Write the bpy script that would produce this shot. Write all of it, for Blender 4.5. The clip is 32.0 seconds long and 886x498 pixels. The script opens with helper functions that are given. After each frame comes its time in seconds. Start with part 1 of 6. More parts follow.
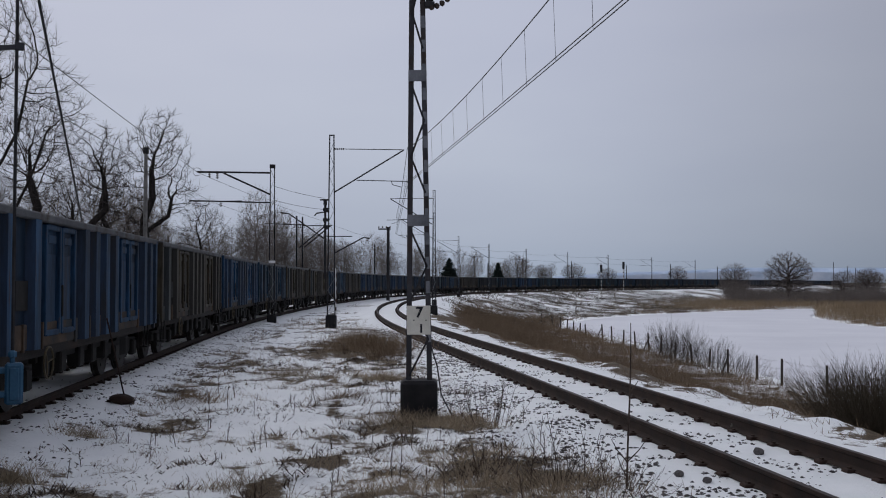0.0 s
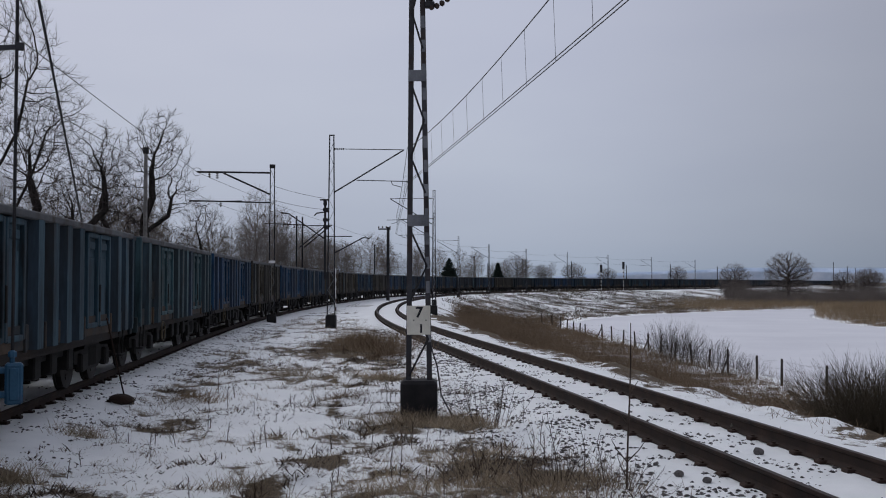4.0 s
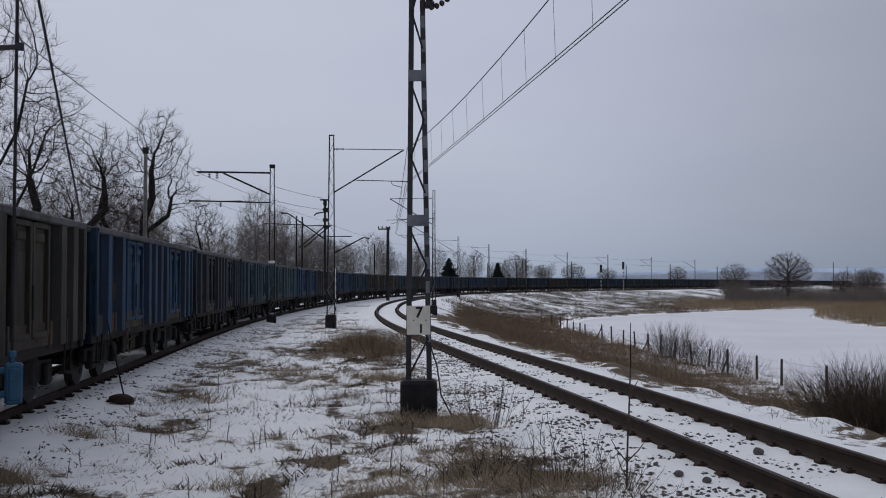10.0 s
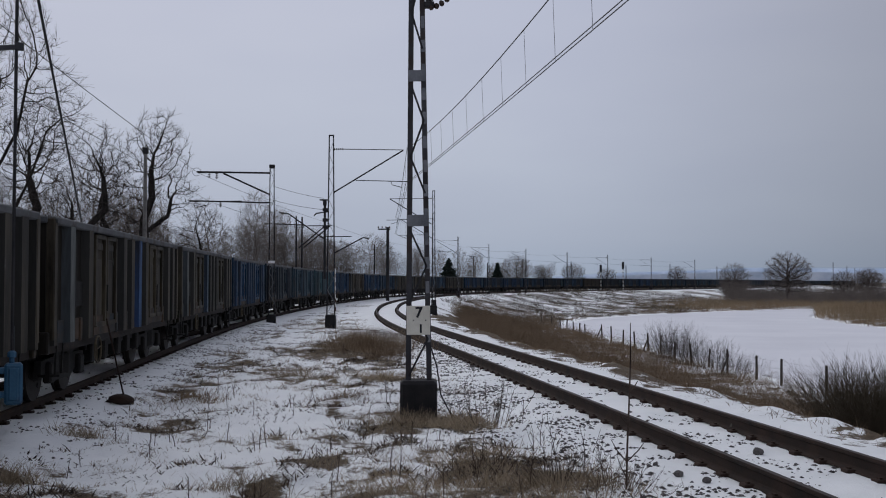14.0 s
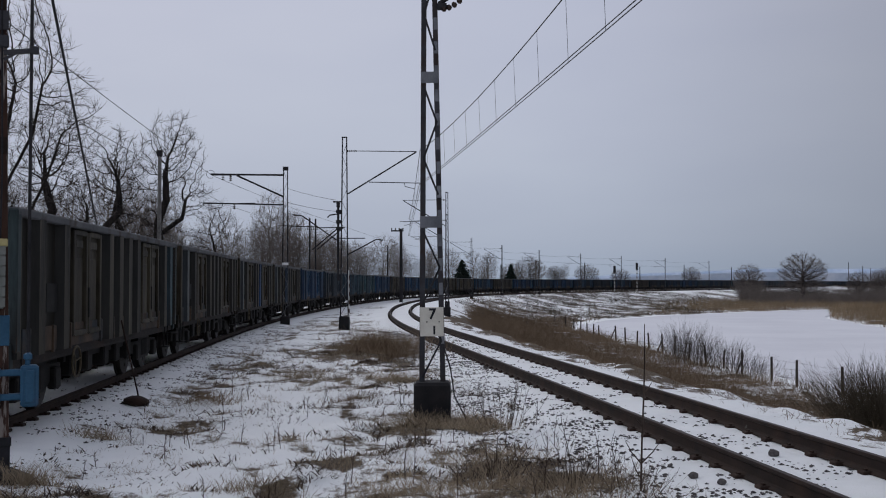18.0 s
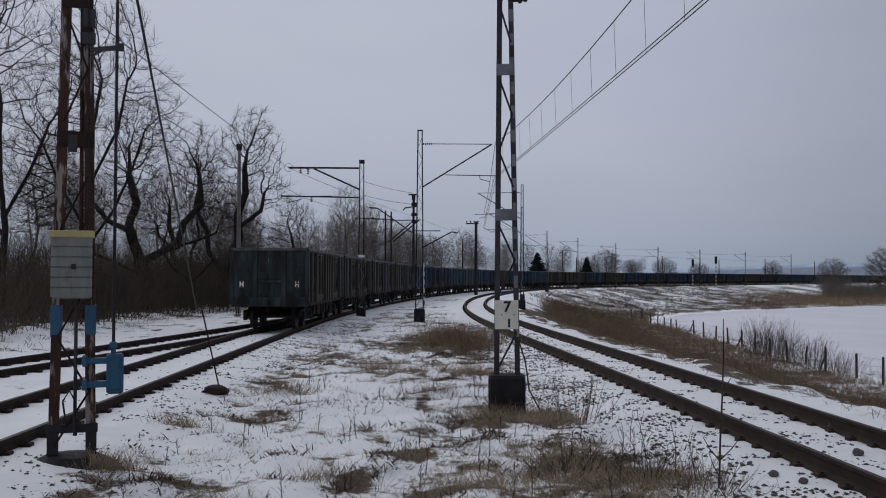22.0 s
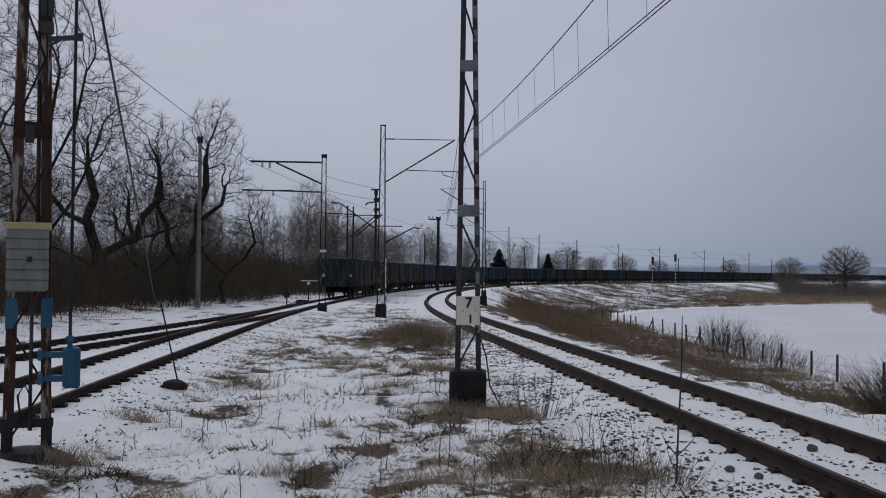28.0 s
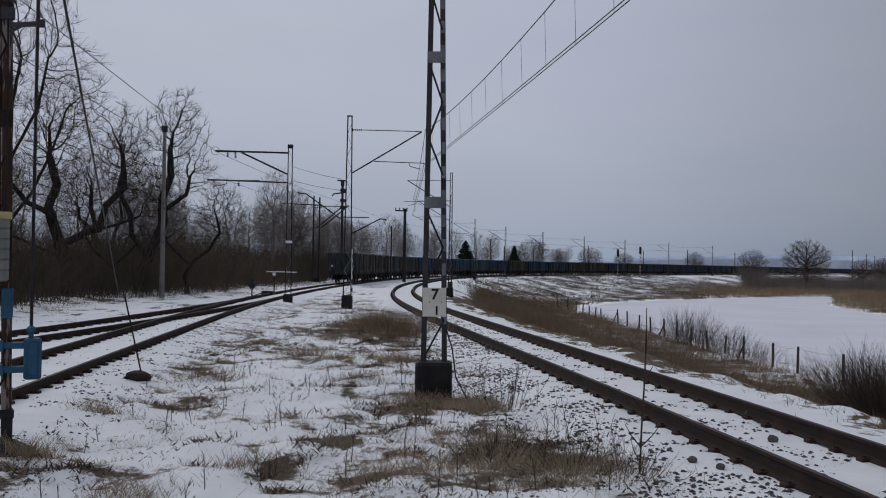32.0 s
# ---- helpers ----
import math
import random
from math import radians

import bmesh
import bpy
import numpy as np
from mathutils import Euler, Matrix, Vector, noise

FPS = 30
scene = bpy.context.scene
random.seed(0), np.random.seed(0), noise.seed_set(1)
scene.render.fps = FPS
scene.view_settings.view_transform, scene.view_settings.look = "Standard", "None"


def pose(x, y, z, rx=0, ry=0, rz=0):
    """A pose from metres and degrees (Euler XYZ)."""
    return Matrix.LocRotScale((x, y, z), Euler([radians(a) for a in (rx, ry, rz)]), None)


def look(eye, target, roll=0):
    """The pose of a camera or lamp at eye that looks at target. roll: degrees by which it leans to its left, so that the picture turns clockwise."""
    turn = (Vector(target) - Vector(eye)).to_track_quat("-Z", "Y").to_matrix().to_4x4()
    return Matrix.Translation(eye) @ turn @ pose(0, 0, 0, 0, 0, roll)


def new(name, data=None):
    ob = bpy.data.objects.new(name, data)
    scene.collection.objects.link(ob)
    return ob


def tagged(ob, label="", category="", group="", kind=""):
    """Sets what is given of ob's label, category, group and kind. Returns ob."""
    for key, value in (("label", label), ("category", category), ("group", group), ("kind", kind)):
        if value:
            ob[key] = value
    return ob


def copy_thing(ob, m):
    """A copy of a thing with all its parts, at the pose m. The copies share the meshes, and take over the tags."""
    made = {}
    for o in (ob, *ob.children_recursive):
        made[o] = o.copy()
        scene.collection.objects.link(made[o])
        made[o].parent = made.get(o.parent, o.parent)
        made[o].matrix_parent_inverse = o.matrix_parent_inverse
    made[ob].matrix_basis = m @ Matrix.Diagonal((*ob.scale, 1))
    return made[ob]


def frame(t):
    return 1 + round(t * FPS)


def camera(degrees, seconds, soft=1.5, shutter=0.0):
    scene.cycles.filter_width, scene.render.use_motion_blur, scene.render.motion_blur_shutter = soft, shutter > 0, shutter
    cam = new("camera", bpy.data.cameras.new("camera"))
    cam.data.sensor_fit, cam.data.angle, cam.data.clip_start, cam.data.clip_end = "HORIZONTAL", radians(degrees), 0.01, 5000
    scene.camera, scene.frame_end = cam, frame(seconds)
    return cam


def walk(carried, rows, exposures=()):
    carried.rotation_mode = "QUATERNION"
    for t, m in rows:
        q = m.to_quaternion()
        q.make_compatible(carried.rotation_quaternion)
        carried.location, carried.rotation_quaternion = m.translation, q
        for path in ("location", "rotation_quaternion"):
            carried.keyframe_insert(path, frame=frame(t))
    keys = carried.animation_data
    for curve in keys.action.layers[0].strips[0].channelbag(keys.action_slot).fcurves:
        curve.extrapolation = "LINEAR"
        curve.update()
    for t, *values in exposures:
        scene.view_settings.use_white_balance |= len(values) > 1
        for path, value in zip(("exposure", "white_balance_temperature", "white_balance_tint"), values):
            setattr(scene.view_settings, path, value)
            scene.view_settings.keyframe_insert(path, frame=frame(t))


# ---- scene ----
# ---- camera and its walk ----
EYE = (0.0, 0.0, 1.93)
cam = camera(48.27, 32.0, soft=1.05)
# seconds, then the three turns in degrees: it stands on one spot and is panned by hand from 17.5 s on
ROWS = (
    (0, 91.931, -0.000, 0.000), (16.5, 91.942, 0.013, -0.033), (17, 91.943, 0.049, -0.003),
    (17.5, 91.941, 0.011, 0.015), (18, 92.023, 0.136, 0.752), (18.5, 92.022, 0.146, 0.815),
    (19, 92.022, 0.133, 0.849), (19.5, 92.043, 0.103, 0.922), (20, 92.018, 0.255, 2.270),
    (20.5, 92.139, 0.283, 3.570), (21, 92.077, 0.237, 3.853), (21.5, 91.787, 0.240, 4.643),
    (22, 91.601, -0.166, 5.087), (22.5, 91.599, -0.197, 4.598), (23, 91.515, -0.220, 4.301),
    (23.5, 91.503, -0.244, 4.058), (24, 91.530, -0.184, 3.921), (24.5, 91.566, -0.177, 3.916),
    (25, 91.569, -0.209, 3.924), (25.5, 91.593, -0.194, 3.877), (27.5, 91.378, -0.551, 2.913),
    (28, 91.363, -0.598, 2.878), (28.5, 91.349, -0.649, 2.787), (29, 91.321, -0.604, 2.366),
    (29.5, 91.289, -0.798, 1.746), (30, 90.888, -1.043, 1.201), (30.5, 90.930, -0.984, 1.129),
    (31, 90.879, -0.929, 1.035), (31.5, 90.884, -0.890, 1.032), (32, 90.899, -0.857, 0.933),
)
walk(cam, [(t, pose(*EYE, a, b, c)) for t, a, b, c in ROWS], [(0, -0.22), (19, -0.22), (22, -0.36), (32, -0.38)])

# ---- world, sun, exposure ----
world = bpy.data.worlds.new("overcast_sky")
scene.world = world
world.use_nodes = True
wn, wl = world.node_tree.nodes, world.node_tree.links
wn.clear()
sky = wn.new("ShaderNodeTexSky")
sky.sky_type, sky.sun_disc = "NISHITA", False
sky.sun_elevation, sky.sun_rotation = radians(38), radians(-40)
sky.air_density, sky.dust_density, sky.ozone_density = 1.0, 4.0, 2.0
# the cloud sheet: lavender grey, brighter overhead than over the horizon, with broad soft unevenness
w_co = wn.new("ShaderNodeTexCoord")
w_sep = wn.new("ShaderNodeSeparateXYZ")
w_ramp = wn.new("ShaderNodeValToRGB")
w_noise = wn.new("ShaderNodeTexNoise")
w_map = wn.new("ShaderNodeMapping")
w_mul = wn.new("ShaderNodeMix")
w_add = wn.new("ShaderNodeMix")
w_bg = wn.new("ShaderNodeBackground")
w_out = wn.new("ShaderNodeOutputWorld")
w_map.inputs["Scale"].default_value = (1.0, 1.0, 3.5)
w_noise.inputs["Scale"].default_value, w_noise.inputs["Detail"].default_value = 1.6, 4.0
for pos, col in ((0.0, (0.35, 0.42, 0.54)), (0.045, (0.41, 0.465, 0.585)), (0.14, (0.462, 0.503, 0.630)), (0.42, (0.552, 0.574, 0.705)), (1.0, (0.586, 0.609, 0.735))):
    e = w_ramp.color_ramp.elements.new(pos) if pos not in (0.0, 1.0) else w_ramp.color_ramp.elements[0 if pos == 0 else -1]
    e.position, e.color = pos, (*col, 1)
w_mul.data_type, w_mul.blend_type = "RGBA", "OVERLAY"
w_mul.inputs["Factor"].default_value = 0.18
w_add.data_type, w_add.blend_type = "RGBA", "ADD"
w_add.inputs["Factor"].default_value = 0.006
wl.new(w_co.outputs["Generated"], w_sep.inputs[0])
wl.new(w_sep.outputs["Z"], w_ramp.inputs["Fac"])
wl.new(w_co.outputs["Generated"], w_map.inputs["Vector"])
wl.new(w_map.outputs[0], w_noise.inputs["Vector"])
wl.new(w_ramp.outputs["Color"], w_mul.inputs["A"])
wl.new(w_noise.outputs["Fac"], w_mul.inputs["B"])
wl.new(w_mul.outputs["Result"], w_add.inputs["A"])
wl.new(sky.outputs["Color"], w_add.inputs["B"])
# the sky is a darker grey towards the pond's side
w_side, w_dim = wn.new("ShaderNodeMapRange"), wn.new("ShaderNodeMix")
w_side.interpolation_type = "SMOOTHSTEP"
w_side.inputs["From Min"].default_value, w_side.inputs["From Max"].default_value = 0.05, 0.60
w_side.inputs["To Min"].default_value, w_side.inputs["To Max"].default_value = 1.03, 0.61
wl.new(w_sep.outputs["X"], w_side.inputs["Value"])
w_dim.data_type, w_dim.blend_type = "RGBA", "MULTIPLY"
w_dim.inputs["Factor"].default_value = 1.0
wl.new(w_add.outputs["Result"], w_dim.inputs["A"])
wl.new(w_side.outputs[0], w_dim.inputs["B"])
wl.new(w_dim.outputs["Result"], w_bg.inputs["Color"])
wl.new(w_bg.outputs[0], w_out.inputs["Surface"])
w_bg.inputs["Strength"].default_value = 1.0
sun = new("sun", bpy.data.lights.new("sun", "SUN"))
sun.data.energy, sun.data.angle, sun.data.color = 0.75, radians(40), (1.0, 0.97, 0.94)
sun.matrix_world = look((-40, 45, 48), (0, 0, 0))

# ---- materials ----
def noise_mat(name, dark, light, scale=4.0, rough=0.8, metal=0.0, bump=0.2, fine=40.0, spots=None, spot_at=0.6, spot_scale=1.5, stretch=(1, 1, 1), tint=False, soft=0.12, coord="Object", flecks=None, rust=None):
    """A surface with grain at two scales; spots: a second colour in blotches of its own (rust, dirt, peeling); tint: takes the object's colour."""
    m = bpy.data.materials.new(name)
    m.use_nodes = True
    n, l = m.node_tree.nodes, m.node_tree.links
    b = n["Principled BSDF"]
    co, mp = n.new("ShaderNodeTexCoord"), n.new("ShaderNodeMapping")
    mp.inputs["Scale"].default_value = stretch
    if tint:
        # every part wears its own stretch of the pattern
        who, far_off = n.new("ShaderNodeObjectInfo"), n.new("ShaderNodeVectorMath")
        far_off.operation = "MULTIPLY_ADD"
        far_off.inputs[1].default_value = (41.0, 29.0, 37.0)
        l.new(who.outputs["Random"], far_off.inputs[0])
        l.new(co.outputs[coord], far_off.inputs[2])
        l.new(far_off.outputs[0], mp.inputs["Vector"])
    else:
        l.new(co.outputs[coord], mp.inputs["Vector"])
    big, small = n.new("ShaderNodeTexNoise"), n.new("ShaderNodeTexNoise")
    big.inputs["Scale"].default_value, big.inputs["Detail"].default_value = scale, 6
    small.inputs["Scale"].default_value, small.inputs["Detail"].default_value = fine, 4
    l.new(mp.outputs[0], big.inputs["Vector"])
    l.new(mp.outputs[0], small.inputs["Vector"])
    both = n.new("ShaderNodeMath")
    both.operation = "MULTIPLY_ADD"
    both.inputs[1].default_value = 0.35
    l.new(small.outputs["Fac"], both.inputs[0])
    l.new(big.outputs["Fac"], both.inputs[2])
    ramp = n.new("ShaderNodeValToRGB")
    ramp.color_ramp.elements[0].position, ramp.color_ramp.elements[1].position = 0.45, 0.9
    ramp.color_ramp.elements[0].color, ramp.color_ramp.elements[1].color = (*dark, 1), (*light, 1)
    l.new(both.outputs[0], ramp.inputs["Fac"])
    col = ramp.outputs["Color"]
    if tint:
        info, mx = n.new("ShaderNodeObjectInfo"), n.new("ShaderNodeMix")
        mx.data_type, mx.blend_type = "RGBA", "MULTIPLY"
        mx.inputs["Factor"].default_value = 1.0
        l.new(col, mx.inputs["A"])
        l.new(info.outputs["Color"], mx.inputs["B"])
        col = mx.outputs["Result"]
    if spots:
        sp, sr, mx = n.new("ShaderNodeTexNoise"), n.new("ShaderNodeMapRange"), n.new("ShaderNodeMix")
        sp.inputs["Scale"].default_value, sp.inputs["Detail"].default_value, sp.inputs["Roughness"].default_value = spot_scale, 8, 0.65
        l.new(mp.outputs[0], sp.inputs["Vector"])
        sr.inputs["From Min"].default_value, sr.inputs["From Max"].default_value = spot_at - soft / 2, spot_at + soft / 2
        l.new(sp.outputs["Fac"], sr.inputs["Value"])
        mx.data_type = "RGBA"
        l.new(sr.outputs[0], mx.inputs["Factor"])
        l.new(col, mx.inputs["A"])
        mx.inputs["B"].default_value = (*spots, 1)
        col = mx.outputs["Result"]
    if rust:
        ru, rr, mx = n.new("ShaderNodeTexNoise"), n.new("ShaderNodeMapRange"), n.new("ShaderNodeMix")
        ru.inputs["Scale"].default_value, ru.inputs["Detail"].default_value, ru.inputs["Roughness"].default_value = 1.7, 9, 0.7
        l.new(mp.outputs[0], ru.inputs["Vector"])
        rr.inputs["From Min"].default_value, rr.inputs["From Max"].default_value = 0.62, 0.70
        l.new(ru.outputs["Fac"], rr.inputs["Value"])
        mx.data_type = "RGBA"
        l.new(rr.outputs[0], mx.inputs["Factor"])
        l.new(col, mx.inputs["A"])
        mx.inputs["B"].default_value = (*rust, 1)
        col = mx.outputs["Result"]
    if flecks:
        fl, fr, mx = n.new("ShaderNodeTexNoise"), n.new("ShaderNodeMapRange"), n.new("ShaderNodeMix")
        fl.inputs["Scale"].default_value, fl.inputs["Detail"].default_value = 2.3, 9
        l.new(mp.outputs[0], fl.inputs["Vector"])
        fr.inputs["From Min"].default_value, fr.inputs["From Max"].default_value = 0.72, 0.77
        l.new(fl.outputs["Fac"], fr.inputs["Value"])
        mx.data_type = "RGBA"
        l.new(fr.outputs[0], mx.inputs["Factor"])
        l.new(col, mx.inputs["A"])
        mx.inputs["B"].default_value = (*flecks, 1)
        col = mx.outputs["Result"]
    l.new(col, b.inputs["Base Color"])
    b.inputs["Roughness"].default_value, b.inputs["Metallic"].default_value = rough, metal
    b.inputs["Specular IOR Level"].default_value = 0.3
    if bump:
        bp = n.new("ShaderNodeBump")
        bp.inputs["Strength"].default_value, bp.inputs["Distance"].default_value = bump, 0.02
        l.new(both.outputs[0], bp.inputs["Height"])
        l.new(bp.outputs[0], b.inputs["Normal"])
    return m


M_RAIL = noise_mat("rusty_rail_side", (0.009, 0.0052, 0.004), (0.034, 0.0175, 0.011), 3, 0.85, 0.0, 0.3)
M_RAILTOP = noise_mat("worn_rail_head", (0.018, 0.011, 0.008), (0.042, 0.026, 0.019), 5, 0.6, 0.2, 0.1)
M_STEEL = noise_mat("dark_steel", (0.010, 0.010, 0.012), (0.034, 0.032, 0.034), 3, 0.7, 0.1, 0.15)
M_GALV = noise_mat("weathered_grey_steel", (0.10, 0.105, 0.115), (0.22, 0.225, 0.24), 2.5, 0.6, 0.3, 0.15, spots=(0.07, 0.045, 0.03), spot_at=0.66)
M_MASTGREY = noise_mat("grey_painted_mast", (0.016, 0.016, 0.019), (0.055, 0.054, 0.060), 2.0, 0.75, 0.0, 0.2, spots=(0.035, 0.024, 0.02), spot_at=0.55)
M_RUSTMAST = noise_mat("rusty_mast_paint", (0.022, 0.012, 0.009), (0.065, 0.030, 0.019), 3.0, 0.85, 0.0, 0.4, spots=(0.22, 0.19, 0.17), spot_at=0.57, spot_scale=2.2, stretch=(4, 4, 0.6), soft=0.05)
M_TAR = noise_mat("tarred_concrete", (0.006, 0.006, 0.008), (0.022, 0.02, 0.02), 3, 0.85, 0, 0.5)
M_CONCRETE = noise_mat("old_concrete", (0.045, 0.041, 0.035), (0.12, 0.11, 0.095), 2.5, 0.9, 0, 0.5, spots=(0.05, 0.05, 0.03), spot_at=0.6)
M_WIRE = noise_mat("black_wire", (0.01, 0.01, 0.012), (0.025, 0.025, 0.03), 3, 0.6, 0.3, 0)
M_SIGN = noise_mat("cream_sign_enamel", (0.52, 0.49, 0.41), (0.72, 0.69, 0.60), 3, 0.5, 0, 0.05, spots=(0.3, 0.24, 0.16), spot_at=0.68)
M_BLACK = noise_mat("black_paint", (0.008, 0.008, 0.01), (0.02, 0.02, 0.024), 6, 0.6, 0, 0.05)
M_BLUE = noise_mat("blue_switch_paint", (0.015, 0.065, 0.118), (0.034, 0.108, 0.19), 3, 0.55, 0, 0.1, spots=(0.03, 0.05, 0.09), spot_at=0.62)
M_BOXGREY = noise_mat("grey_box_paint", (0.12, 0.13, 0.115), (0.205, 0.21, 0.19), 3, 0.7, 0, 0.1, spots=(0.11, 0.11, 0.09), spot_at=0.6, stretch=(3, 3, 0.7))
M_YELLOW = noise_mat("faded_yellow_paint", (0.28, 0.24, 0.10), (0.42, 0.36, 0.17), 3, 0.7)
M_WHITE = noise_mat("white_paint", (0.5, 0.5, 0.48), (0.72, 0.72, 0.7), 4, 0.6, 0, 0.05)
M_RED = noise_mat("red_paint", (0.10, 0.025, 0.018), (0.19, 0.05, 0.035), 4, 0.6, 0, 0.05)
M_PORCELAIN = noise_mat("brown_porcelain", (0.02, 0.012, 0.01), (0.05, 0.03, 0.02), 5, 0.3)
M_WAGON = noise_mat("weathered_wagon_paint", (0.16, 0.16, 0.16), (1.22, 1.2, 1.14), 1.0, 0.62, 0.0, 0.25, fine=9.0, spots=(0.018, 0.015, 0.013), spot_at=0.60, spot_scale=0.9, stretch=(2.6, 2.6, 0.5), tint=True, soft=0.22, coord="Object", flecks=(0.20, 0.21, 0.20), rust=(0.055, 0.030, 0.018))
M_FLANK = noise_mat("darker_wagon_paint", (0.08, 0.09, 0.10), (0.42, 0.46, 0.52), 1.0, 0.6, 0.0, 0.2, fine=9.0, spots=(0.012, 0.010, 0.009), spot_at=0.60, spot_scale=0.9, stretch=(2.6, 2.6, 0.5), tint=True, soft=0.2)
M_WAGON.node_tree.nodes["Principled BSDF"].inputs["Specular IOR Level"].default_value = 0.12
M_CHORD = noise_mat("dusty_wagon_edge", (0.030, 0.032, 0.036), (0.100, 0.103, 0.108), 1.6, 0.7, 0.0, 0.3, spots=(0.03, 0.022, 0.016), spot_at=0.58, stretch=(1, 1, 1))
M_POLE = noise_mat("pale_pole_concrete", (0.12, 0.115, 0.108), (0.23, 0.22, 0.205), 2, 0.9, 0, 0.3)
M_WILLOW = noise_mat("grey_willow_twigs", (0.045, 0.038, 0.032), (0.105, 0.09, 0.076), 0.5, 0.9, 0, 0)
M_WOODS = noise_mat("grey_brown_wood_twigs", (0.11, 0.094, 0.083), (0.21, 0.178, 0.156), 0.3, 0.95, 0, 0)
M_OCHRE = noise_mat("dull_ochre_paint", (0.035, 0.028, 0.016), (0.08, 0.062, 0.034), 4, 0.7)
M_SILL = noise_mat("rusty_grimy_sill", (0.004, 0.003, 0.003), (0.018, 0.012, 0.009), 1.2, 0.85, 0.0, 0.3, spots=(0.026, 0.015, 0.010), spot_at=0.60)
M_FLAP = noise_mat("rusty_flap", (0.020, 0.014, 0.010), (0.085, 0.056, 0.036), 1.6, 0.85, 0.0, 0.35, fine=14.0, spots=(0.022, 0.028, 0.032), spot_at=0.54, spot_scale=1.3, soft=0.2)
M_UNDER = noise_mat("grimy_underframe", (0.004, 0.004, 0.004), (0.015, 0.013, 0.011), 4, 0.8, 0.1, 0.3)
M_WHEEL = noise_mat("worn_wheel_steel", (0.010, 0.008, 0.007), (0.03, 0.025, 0.022), 6, 0.65, 0.3, 0.1)
M_BARK = noise_mat("dark_bark", (0.010, 0.008, 0.007), (0.036, 0.030, 0.026), 5, 0.95, 0, 0.5, stretch=(1, 1, 0.3))
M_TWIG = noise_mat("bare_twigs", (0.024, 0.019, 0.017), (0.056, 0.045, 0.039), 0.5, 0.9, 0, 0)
M_BRUSH = noise_mat("brown_brushwood", (0.048, 0.040, 0.028), (0.120, 0.096, 0.066), 0.25, 0.95, 0, 0)
M_DRYGRASS = noise_mat("dry_grass", (0.15, 0.115, 0.076), (0.42, 0.335, 0.228), 0.6, 0.95, 0, 0)
M_REED = noise_mat("tan_reed", (0.18, 0.130, 0.076), (0.32, 0.238, 0.148), 0.12, 0.95, 0, 0)
M_STRAW = noise_mat("brown_slope_grass", (0.115, 0.080, 0.050), (0.27, 0.195, 0.125), 0.3, 0.95, 0, 0)
M_WEED = noise_mat("dead_weed_stalk", (0.035, 0.025, 0.02), (0.085, 0.06, 0.045), 2, 0.95, 0, 0)
M_STONE = noise_mat("ballast_stone", (0.035, 0.033, 0.035), (0.12, 0.11, 0.105), 8, 0.9, 0, 0.3)
M_SPRUCE = noise_mat("spruce_needles", (0.006, 0.012, 0.010), (0.02, 0.032, 0.024), 1.5, 0.9, 0, 0)
M_WOOD = noise_mat("old_fence_wood", (0.02, 0.016, 0.014), (0.07, 0.058, 0.05), 4, 0.9, 0, 0.3, stretch=(3, 3, 0.5))
M_ICE = noise_mat("snow_covered_ice", (0.66, 0.67, 0.70), (0.74, 0.75, 0.775), 0.12, 0.75, 0, 0.05, fine=2.0)
# distance haze is put into the hills' pale blue colour
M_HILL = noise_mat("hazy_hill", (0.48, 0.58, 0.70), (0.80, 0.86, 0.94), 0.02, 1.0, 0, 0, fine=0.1)


